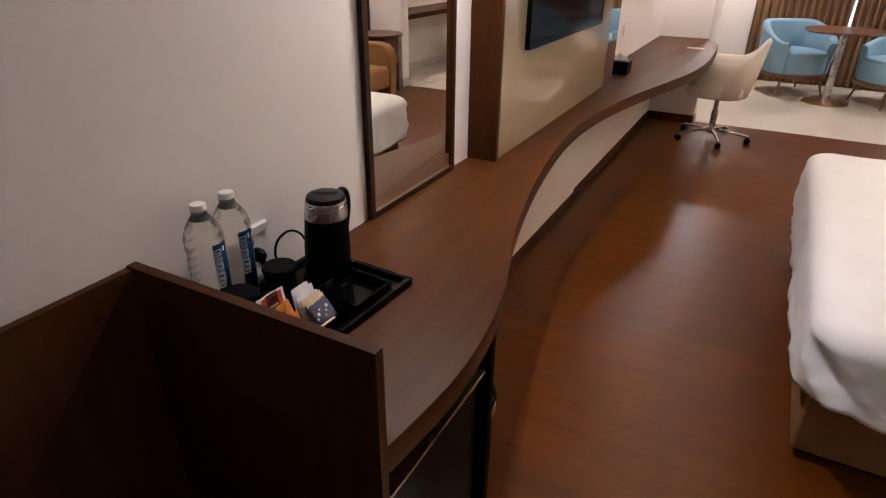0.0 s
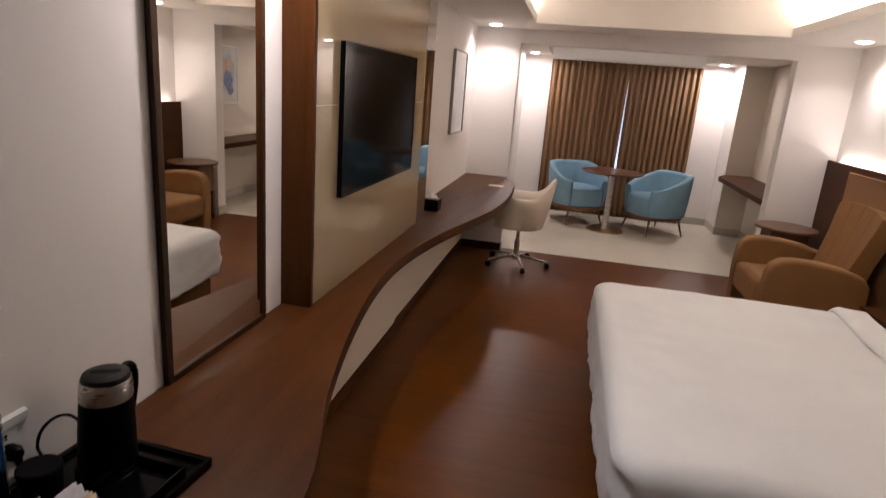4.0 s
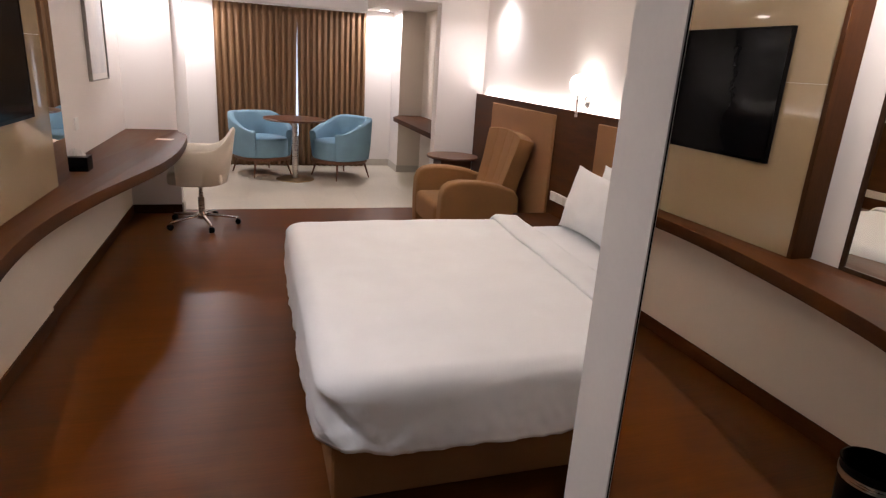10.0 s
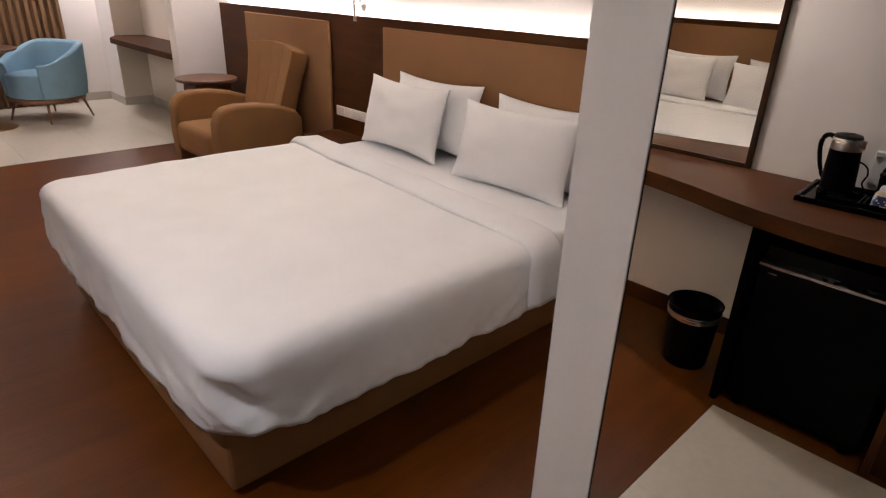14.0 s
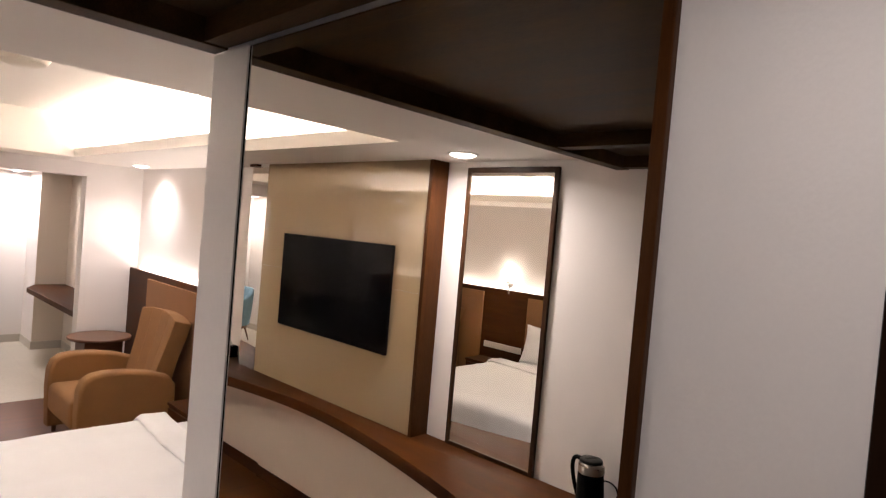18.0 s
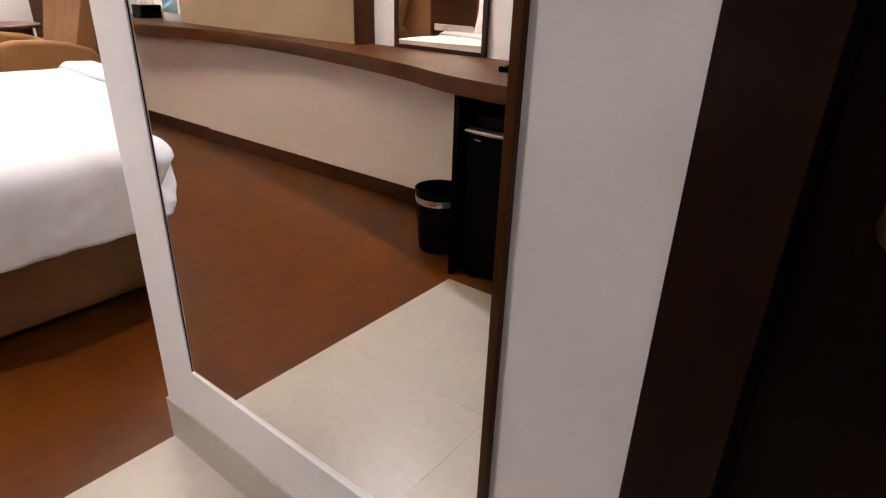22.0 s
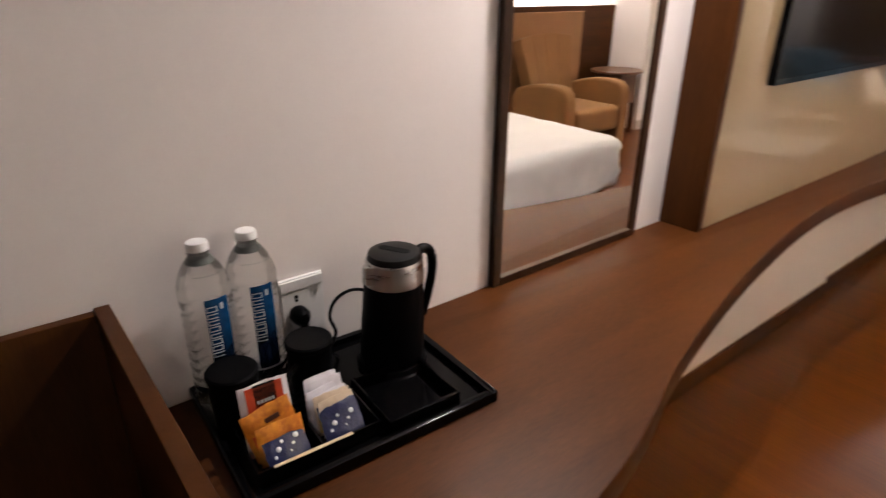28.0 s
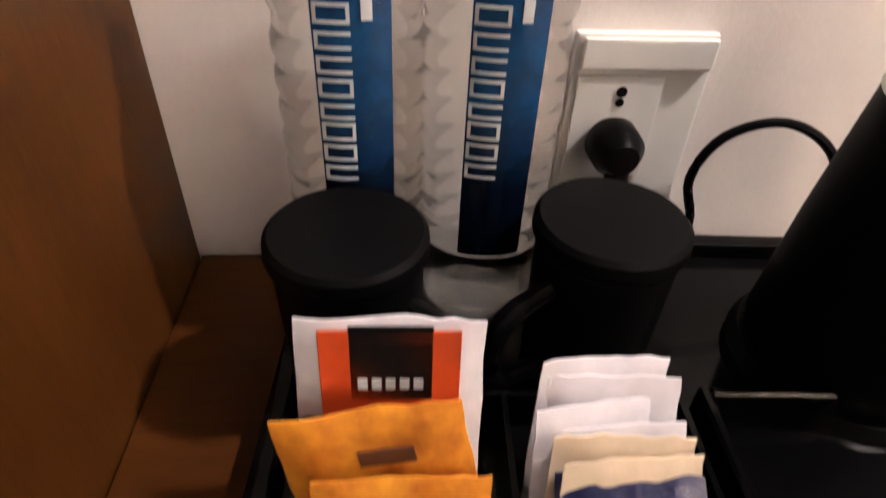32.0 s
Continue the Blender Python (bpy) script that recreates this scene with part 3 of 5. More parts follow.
def drape(x0, x1, y0, y1, top, hem, seed):
    """A cover over the mattress, woven as strips that run up one side, round the foot and down the other: flat in
    the middle, rolled over the edge, with hanging sides that gather in a tucked pocket at the foot corners."""
    bm = bmesh.new()
    r, cy, half, ns, rows_ = 0.07, (y0 + y1) / 2, (y1 - y0) / 2, 260, []
    length = x1 - x0

    def strip(off, near_corner, far_corner):
        """ns + 1 points of a U-shaped line at a distance inside the outline, with its normals."""
        hw, lx = half - off, length - off
        c1, c2 = max(0.001, min(near_corner, hw)), max(0.001, min(far_corner, hw))
        foot = 2 * hw - c1 - c2
        out = []
        for i in range(ns + 1):
            # equal shares of side, corner, foot, corner and side on every strip
            t = i / ns
            if t < 0.34:
                out.append((x1 - (lx - c1) * t / 0.34, cy - hw, 0.0, -1.0))
            elif t < 0.42:
                a = (t - 0.34) / 0.08 * math.pi / 2
                out.append((x0 + off + c1 * (1 - math.sin(a)), cy - hw + c1 * (1 - math.cos(a)), -math.sin(a), -math.cos(a)))
            elif t <= 0.58:
                out.append((x0 + off, cy - hw + c1 + foot * (t - 0.42) / 0.16, -1.0, 0.0))
            elif t < 0.66:
                a = (t - 0.58) / 0.08 * math.pi / 2
                out.append((x0 + off + c2 * (1 - math.cos(a)), cy + hw - c2 * (1 - math.sin(a)), -math.cos(a), math.sin(a)))
            else:
                out.append((x1 - (lx - c2) * (1 - t) / 0.34, cy + hw, 0.0, 1.0))
        return out

    inner = [half - 0.02 - (half - 0.02 - r) * k / 34 for k in range(35)]
    levels = [(o, 0.0, 0.0) for o in inner] + [(r * (1 - math.sin(a)), r * (1 - math.cos(a)), 0.0) for a in [math.pi / 2 * k / 6 for k in range(1, 7)]]
    drop = top - hem - r
    levels += [(0.0, r + drop * k / 14, k / 14) for k in range(1, 15)]
    for off, down, deep in levels:
        row = []
        for i, (x, y, nx, ny) in enumerate(strip(off, 0.15 + 0.05 * deep + max(0.0, off - r) * 0.4, 0.055 + 0.05 * deep + max(0.0, off - r) * 0.4)):
            t = i / ns
            corner = [(t - c - s_ * 0.05 * (deep - 0.35)) / (0.018 - 0.009 * deep) for c, s_ in ((0.382, -1), (0.618, 1))]
            pocket = sum(math.exp(-c * c) for c in corner) * math.exp(-((deep - 0.42) / 0.30) ** 2) * (deep > 0)
            ears = sum(math.exp(-(c - 1.9) ** 2) + 0.7 * math.exp(-(c + 1.9) ** 2) for c in corner) * deep * (1.15 - 0.5 * deep)
            near = min(abs(t - 0.38), abs(t - 0.62))
            low = -0.022 * math.exp(-(near / 0.05) ** 2)
            p = Vector((x * 3.1, y * 3.1, down * 3.1 + seed))
            soft = 0.006 * noise.noise(p) + 0.0025 * noise.noise(p * 3.2) + 0.0008 * noise.noise(p * 8.5)
            hang = deep * (0.022 * noise.noise(Vector((x * 4.2, y * 4.2, seed + 9 + deep * 0.4))) + 0.016 * noise.noise(Vector((x * 11 + deep * 3, y * 11 + deep * 2, seed + 2))) + 0.008 * noise.noise(Vector((x * 26 - deep * 4, y * 26 + deep * 5, seed + 6))) + 0.006)
            push = hang - 0.055 * pocket + 0.015 * ears + (soft if deep else 0.0)
            z = top - down - (low + 0.05 * nx * nx) * deep + (0.0 if deep else soft) + 0.016 * deep * noise.noise(Vector((x * 2.3, y * 2.3, seed + 3)))
            skew = 0.058 * (y - y0) * (x - x0) / length
            row.append(bm.verts.new((x + nx * push + skew, y + ny * push, z)))
        rows_.append(row)
    for a, b in zip(rows_, rows_[1:]):
        for j in range(ns):
            bm.faces.new((a[j], a[j + 1], b[j + 1], b[j]))
    a = rows_[0]
    for j in range(ns // 2):
        if j + 1 < ns - j - 1:
            bm.faces.new((a[ns - j], a[ns - j - 1], a[j + 1], a[j]))
    bm.normal_update()
    return bm


duvet = part("duvet", drape(0.306, 1.56, 1.715, 3.672, 0.597, 0.325, 2.0), LINEN, bed, "white duvet with hanging sides", 0)
for p in duvet.data.polygons:
    p.use_smooth = True
m_ = duvet.modifiers.new("thickness", "SOLIDIFY")
m_.thickness, m_.offset = 0.012, -1
# rolled-back band of the duvet: flat over the bed, round over both edges, hanging down the sides
bm = bmesh.new()
rows_ = []
half, r_, drop = 0.985, 0.075, 0.17
flat, arc = half - r_, r_ * math.pi / 2
for j in range(121):
    d = (flat + arc + drop) * (-1 + j / 60)
    e, sg = abs(d), (1 if d > 0 else -1)
    if e < flat:
        y, z, ny, nz = sg * e, 0.0, 0.0, 1.0
    elif e < flat + arc:
        w_ = (e - flat) / r_
        y, z, ny, nz = sg * (flat + r_ * math.sin(w_)), r_ * (math.cos(w_) - 1), sg * math.sin(w_), math.cos(w_)
    else:
        y, z, ny, nz = sg * half, -r_ - (e - flat - arc), sg * 1.0, 0.0
    row = []
    for k in range(15):
        a = k / 14
        x = 1.495 + 0.058 * (y + 0.98) + 0.17 * a
        up = 0.004 + 0.026 * math.sin(min(1, a * 3.2) * math.pi / 2) * (1 - 0.35 * a) + 0.005 * noise.noise(Vector((x * 9, d * 7, 3.0)))
        row.append(bm.verts.new((x + 0.012 * noise.noise(Vector((d * 3, 1.0, k * 0.1))), 2.69 + y + ny * up, 0.600 + z + nz * up)))
    rows_.append(row)
for a, b in zip(rows_, rows_[1:]):
    for k in range(14):
        bm.faces.new((a[k], a[k + 1], b[k + 1], b[k]))
bmesh.ops.recalc_face_normals(bm, faces=bm.faces)
band = part("turn_down", bm, LINEN, bed, "folded-back band of the duvet", 60)
m_ = band.modifiers.new("thickness", "SOLIDIFY")
m_.thickness, m_.offset = 0.02, -1


def pillow(w, h, d, seed):
    """A stuffed pillow standing on its long edge: width along y, height along z, pinched corners."""
    bm = bmesh.new()
    n = 26
    grids = []
    for sgn in (-1, 1):
        g = []
        for i in range(n + 1):
            row = []
            for j in range(n + 1):
                a, b = -1 + 2 * i / n, -1 + 2 * j / n
                full = max(0.0, (1 - abs(a) ** 2.4)) ** 0.6 * max(0.0, (1 - abs(b) ** 2.4)) ** 0.6
                pinch = 1 - 0.12 * (1 - a * a) * abs(b) ** 3 if abs(b) > abs(a) else 1.0
                pin2 = 1 - 0.08 * (1 - b * b) * abs(a) ** 3 if abs(a) >= abs(b) else 1.0
                x = sgn * (d / 2 * full + 0.004) + 0.012 * full * noise.noise(Vector((a * 2.5, b * 2.5, seed + sgn))) + 0.004 * (1 - full) ** 0.5 * full ** 0.3 * noise.noise(Vector((a * 9, b * 9, seed + sgn)))
                row.append(bm.verts.new((x, w / 2 * a * pin2, h / 2 * b * pinch)))
            g.append(row)
        grids.append(g)
    for g in grids:
        for i in range(n):
            for j in range(n):
                bm.faces.new((g[i][j], g[i + 1][j], g[i + 1][j + 1], g[i][j + 1]))
    a, b = grids
    rim = [(i, 0) for i in range(n)] + [(n, j) for j in range(n)] + [(n - i, n) for i in range(n)] + [(0, n - j) for j in range(n)]
    for p, q in zip(rim, rim[1:] + rim[:1]):
        bm.faces.new((a[p[0]][p[1]], a[q[0]][q[1]], b[q[0]][q[1]], b[p[0]][p[1]]))
    bmesh.ops.recalc_face_normals(bm, faces=bm.faces)
    return bm


for k, (x, y, z, lean, yaw) in enumerate(((2.272, 3.115, 0.770, 11, 0), (2.130, 3.235, 0.752, 14, -2), (2.272, 2.285, 0.752, 12, 0), (2.118, 2.362, 0.730, 16, 3))):
    solid("pillow", pillow(0.72, 0.42, 0.17, k * 3.0), STRIPE, ("white pillow propped in front of another on the bed" if k % 2 else "white pillow leaning on the padded headboard"), "pillow", "pillows on the bed", 60, pose(x, y, z, 0, lean, yaw))

# ---- night shelf, socket strip, wall lamp ----
ns = thing("nightstand", "low dark wood bedside cabinet under the socket strip", "nightstand")
part("body", slab(2.11, 2.409, 3.90, 4.36, 0.06, 0.415, 0.004), WOOD, ns)
part("top", slab(2.10, 2.409, 3.89, 4.37, 0.415, 0.438, 0.003), WOOD, ns)
part("drawer", slab(2.096, 2.11, 3.92, 4.34, 0.22, 0.40, 0.003), WOOD, ns)
part("plinth", slab(2.14, 2.409, 3.92, 4.34, 0, 0.06), BLACK, ns)
ss = thing("socket_strip", "long white socket and switch plate on the headboard", "socket")
part("plate", slab(2.394, 2.409, 3.80, 4.34, 0.555, 0.625, 0.004), WHITE, ss)
for i in range(5):
    part("module", slab(2.390, 2.394, 3.83 + i * 0.1, 3.91 + i * 0.1, 0.562, 0.618, 0.001), WHITE, ss)
wl = thing("wall_lamp", "steel wall lamp with a glowing round glass shade", "wall lamp")
SHADE = glow("lit_shade", (1.0, 0.90, 0.78), 22.0)
part("back_plate", turned(lathe([(0, 0), (0.045, 0), (0.045, 0.008), (0.02, 0.02), (0, 0.022)], 28), pose(BED_WALL, 4.09, 1.335, 0, -90, 0)), STEEL, wl)
part("arm", tube([(BED_WALL - 0.01, 4.09, 1.335), (2.415, 4.09, 1.336), (2.400, 4.09, 1.350), (2.400, 4.09, 1.392)], 0.007, 10), STEEL, wl)
part("stem", tube([(2.345, 4.00, 1.235), (2.345, 4.00, 1.385)], 0.010, 14), STEEL, wl, "slim steel reading light")
part("bracket", tube([(2.400, 4.09, 1.345), (2.350, 4.01, 1.345)], 0.005, 8), STEEL, wl)
part("shade", lathe([(0.014, 0.0), (0.048, 0.009), (0.068, 0.038), (0.072, 0.072), (0.063, 0.108), (0.039, 0.131), (0.0, 0.139)], 36, 2.40, 4.09, 1.388), SHADE, wl, "round frosted glass shade, brightly lit")

bp = thing("bed_picture", "canvas picture in a pale frame above the bed", "picture")
CANVAS = material("pale_canvas", (0.66, 0.63, 0.60), 0.6, grain=0.06, scale=3.0, bump=0.05, fine=500, tint=(0.56, 0.53, 0.50))
part("canvas", slab(BED_WALL - 0.03, BED_WALL - 0.001, 2.38, 3.335, 1.515, 1.935, 0.003), CANVAS, bp)
bm = bmesh.new()
for y0, y1, z0, z1 in ((2.36, 2.38, 1.495, 1.955), (3.335, 3.355, 1.495, 1.955), (2.38, 3.335, 1.935, 1.955), (2.38, 3.335, 1.495, 1.515)):
    box(bm, BED_WALL - 0.038, BED_WALL - 0.001, y0, y1, z0, z1)
part("frame", bm, WHITE_TRIM, bp)

# ---- armchair and side table ----
def armchair(m):
    """Faces -x."""
    a = thing("armchair", "tan fabric armchair with a channelled high back and curved arms", "armchair", m)
    part("seat", slab(-0.40, 0.20, -0.304, 0.304, 0.20, 0.43, 0.06, 4), TAN, a)
    for sgn in (-1, 1):
        bm = bmesh.new()
        prof = [(-0.38, 0.06), (-0.395, 0.36), (-0.39, 0.52), (-0.365, 0.59), (-0.31, 0.63), (-0.22, 0.645), (-0.06, 0.640), (0.10, 0.615), (0.24, 0.57), (0.295, 0.50), (0.30, 0.06)]
        lo = [bm.verts.new((x, sgn * 0.305, z)) for x, z in prof]
        hi = [bm.verts.new((x, sgn * 0.445, z)) for x, z in prof]
        bm.faces.new(lo), bm.faces.new(hi[::-1])
        for i in range(len(prof)):
            j = (i + 1) % len(prof)
            bm.faces.new((lo[i], hi[i], hi[j], lo[j]))
        bmesh.ops.recalc_face_normals(bm, faces=bm.faces)
        bmesh.ops.bevel(bm, geom=[e for e in bm.edges if abs(e.verts[0].co.y - e.verts[1].co.y) < 1e-5], offset=0.03, segments=4, profile=0.5, affect="EDGES", clamp_overlap=True)
        part("arm", bm, TAN, a, "", 50)
    for k in range(4):
        y0 = -0.37 + k * 0.185
        bm = slab(0.0, 0.14, y0, y0 + 0.185, 0.0, 0.70, 0.008, 3)
        for cut in (0.08, 0.16, 0.24, 0.32, 0.40, 0.48, 0.56, 0.63):
            bmesh.ops.bisect_plane(bm, geom=bm.verts[:] + bm.edges[:] + bm.faces[:], plane_co=(0, 0, cut), plane_no=(0, 0, 1))
        for v in bm.verts:
            v.co.x += 0.03 * math.cos(v.co.y * 4) - 0.05 * max(0.0, v.co.z - 0.4) ** 1.2
            v.co.y = v.co.y * (0.74 + 0.18 * min(1.0, max(0.0, (v.co.z - 0.1) / 0.55)) ** 1.4) - 0.05 * v.co.z
            v.co.z -= 0.05 * (v.co.y / 0.37) ** 2 * (v.co.z > 0.5)
        part("back_channel", turned(bm, pose(0.13, 0, 0.36, 0, 14, 0)), TAN, a, "", 50)
    part("back_shell", turned(slab(0.10, 0.15, -0.285, 0.285, -0.05, 0.60, 0.02, 3), pose(0.14, 0, 0.36, 0, 14, 0)), TAN, a)
    for x in (-0.32, 0.24):
        for y in (-0.37, 0.37):
            part("leg", lathe([(0, 0), (0.016, 0), (0.022, 0.07), (0, 0.07)], 14, x, y), LEGWOOD, a)
    return a


armchair(pose(1.95, 5.03, 0, 0, 0, 1))
st = thing("side_table", "round dark wood side table with drawer box", "side table", pose(2.09, 5.96, 0))
part("top", lathe([(0, 0.625), (0.260, 0.625), (0.265, 0.632), (0.265, 0.645), (0.260, 0.65), (0, 0.65)], 48), TABLEWOOD, st)
part("box", slab(-0.16, 0.16, -0.14, 0.14, 0.32, 0.625, 0.004), TABLEWOOD, st)
for x in (-0.15, 0.15):
    for y in (-0.13, 0.13):
        part("leg", slab(x - 0.018, x + 0.018, y - 0.018, y + 0.018, 0, 0.32, 0.002), TABLEWOOD, st)

# ---- window bay ----
for name, c in (("baseboard_bay_west", (-0.70, -0.688, 6.40, BACK_Y)), ("baseboard_pier_west_side", (-0.538, -0.526, PIER_Y, 6.40)), ("baseboard_recess", (2.428, 2.44, 6.40, 8.54)), ("baseboard_bay_east", (2.098, 2.11, 8.528, BACK_Y)), ("baseboard_recess_end", (2.11, 2.428, 8.528, 8.544)), ("baseboard_pier_east", (1.963, 1.975, PIER_Y - 0.012, 6.412)), ("baseboard_recess_side", (1.975, 2.428, 6.40, 6.412)), ("baseboard_window", (-0.688, 2.098, BACK_Y - 0.012, BACK_Y))):
    structure(name, slab(*c, 0, 0.10, 0.002), SKIRT, "beige stone skirting of the window bay", category="baseboard")
shelf = thing("recess_shelf", "thick dark wood shelf in the wall recess", "shelf")
part("board", prism([(1.972, 6.402), (2.438, 6.402), (2.438, 8.538), (2.112, 8.538), (1.965, 8.235)], 0.757, 0.814, 0.003), WOOD, shelf)
rp = thing("recess_picture", "white print of a blue bouquet in a pale frame", "picture")
PAPER = material("picture_paper", (0.66, 0.64, 0.61), 0.5, grain=0.05, scale=9, bump=0.0)
part("print", slab(2.424, 2.439, 7.035, 7.465, 1.245, 1.935), PAPER, rp)
bm = bmesh.new()
for y0, y1, z0, z1 in ((7.02, 7.035, 1.23, 1.95), (7.465, 7.48, 1.23, 1.95), (7.035, 7.465, 1.935, 1.95), (7.035, 7.465, 1.23, 1.245)):
    box(bm, 2.418, 2.439, y0, y1, z0, z1)
part("frame", bm, WHITE_TRIM, rp)


def blot(y, z, ry, rz, seed):
    """A flat patch of paint with an uneven outline, facing -x."""
    bm = bmesh.new()
    ring = []
    for i in range(40):
        a = 2 * math.pi * i / 40
        k = 1 + 0.45 * noise.noise(Vector((2.2 * math.cos(a), 2.2 * math.sin(a), seed)))
        ring.append((ry * k * math.cos(a), rz * k * math.sin(a)))
    front, back = [bm.verts.new((2.4232, y + u, z + w)) for u, w in ring], [bm.verts.new((2.4239, y + u, z + w)) for u, w in ring]
    bm.faces.new(front), bm.faces.new(back[::-1])
    for i in range(40):
        bm.faces.new((front[i], back[i], back[(i + 1) % 40], front[(i + 1) % 40]))
    bmesh.ops.recalc_face_normals(bm, faces=bm.faces)
    return bm


INK_BLUE = material("blue_wash", (0.19, 0.23, 0.36), 0.6, grain=0.3, scale=22, bump=0.0, tint=(0.07, 0.09, 0.20))
INK_ORANGE = material("orange_wash", (0.50, 0.34, 0.20), 0.6, grain=0.3, scale=20, bump=0.0, tint=(0.38, 0.20, 0.12))
INK_PALE = material("pale_blue_wash", (0.50, 0.52, 0.56), 0.6, grain=0.12, scale=14, bump=0.0)
for y, z, ry, rz, ink, seed in ((7.25, 1.60, 0.155, 0.24, INK_PALE, 5.0), (7.235, 1.71, 0.07, 0.085, INK_ORANGE, 2.0), (7.24, 1.53, 0.10, 0.12, INK_BLUE, 8.0), (7.29, 1.40, 0.07, 0.055, INK_BLUE, 11.0)):
    b_ = blot(y, z, ry, rz, seed)
    for v in b_.verts:
        v.co.x -= 0.0008 * (1 if ink is INK_ORANGE else 2 if ink is INK_BLUE else 0) + (0.0008 if seed > 10 else 0)
    part("wash", b_, ink, rp, "", 0)


for y, z, ry, rz, ink, seed, step in ((2.88, 1.70, 0.26, 0.10, INK_ORANGE, 21.0, 0), (2.98, 1.74, 0.15, 0.055, INK_PALE, 24.0, 1), (2.74, 1.67, 0.10, 0.045, INK_ORANGE, 27.0, 2)):
    b_ = blot(y, z, ry, rz, seed)
    for v in b_.verts:
        v.co.x += BED_WALL - 0.0305 - 2.4235 - 0.0008 * step
    part("wash", b_, ink, bp, "", 0)


def curtain(x0, x1, y, z0, z1, folds, seed, gape=0.0):
    bm = bmesh.new()
    n, m = folds * 12, 14
    rows_ = []
    for j in range(m + 1):
        row = []
        for i in range(n + 1):
            t = i / n
            ph = t * folds * 2 * math.pi + 0.5 * noise.noise(Vector((t * folds * 0.9, seed, j * 0.05)))
            amp = 0.024 * (0.8 + 0.35 * noise.noise(Vector((t * folds, seed + 4, 0.0))))
            s = math.sin(ph)
            yy = y + amp * (s * (1.25 - 0.25 * s * s)) + 0.006 * noise.noise(Vector((t * 20, j * 0.4, seed)))
            part_ = gape * (1 - j / m) ** 0.8 * (t ** 6 if gape < 0 else (1 - t) ** 6)
            row.append(bm.verts.new((x0 + (x1 - x0) * t + part_ + 0.010 * math.cos(ph * 2), yy, z0 + (z1 - z0) * j / m)))
        rows_.append(row)
    for a, b in zip(rows_, rows_[1:]):
        for i in range(n):
            bm.faces.new((a[i], a[i + 1], b[i + 1], b[i]))
    return bm


for x0, x1, folds, seed, gape in ((-0.325, 0.745, 13, 1.0, -0.045), (0.748, 1.685, 12, 7.0, 0.006)):
    c = solid("curtain", curtain(x0, x1, 8.97, 0.012, 2.152, folds, seed, gape), CURTAIN, "brown satin pleated curtain, drawn nearly closed", "curtain", "window curtains", 80)
    m_ = c.modifiers.new("thickness", "SOLIDIFY")
    m_.thickness = 0.004
rail = thing("curtain_rail", "white curtain rail under the pelmet", "curtain rail")
part("track", slab(-0.325, 1.69, 8.955, 8.985, 2.150, 2.171, 0.003), WHITE, rail)
win = tagged(thing("window_1", "window behind the drawn curtains", "window"), kind="structure")
DAY = glow("daylight", (0.72, 0.82, 1.0), 1.6)
bm = bmesh.new()
for x0, x1, z0, z1 in ((-0.22, -0.16, 0.35, 2.05), (1.54, 1.60, 0.35, 2.05), (-0.16, 1.54, 0.35, 0.41), (-0.16, 1.54, 1.99, 2.05), (0.66, 0.72, 0.41, 1.99)):
    box(bm, x0, x1, BACK_Y + 0.05, BACK_Y + 0.1, z0, z1)
part("window_frame", bm, WHITE_TRIM, win)
PANE = clear("window_pane", (0.9, 0.95, 0.95))
for x0, x1 in ((-0.16, 0.66), (0.72, 1.54)):
    p = part("pane", slab(x0, x1, BACK_Y + 0.07, BACK_Y + 0.076, 0.41, 1.99), PANE, win)
    p.visible_shadow = False
structure("backdrop", slab(-2.0, 3.5, 10.2, 10.25, -0.5, 3.5), DAY, "pale daylight outside the window")

bt = thing("cafe_table", "round dark wood table on a brushed steel pedestal", "table", pose(0.640, 7.975, 0))
part("top", lathe([(0, 0.752), (0.375, 0.752), (0.385, 0.762), (0.385, 0.772), (0.38, 0.777), (0, 0.777)], 56), TABLEWOOD, bt)
part("column", lathe([(0.0, 0.015), (0.042, 0.015), (0.038, 0.03), (0.036, 0.725), (0.06, 0.752), (0, 0.752)], 28), STEEL, bt)
part("base", lathe([(0, 0), (0.235, 0), (0.24, 0.008), (0.225, 0.016), (0.06, 0.024), (0, 0.026)], 48), BRASS, bt)


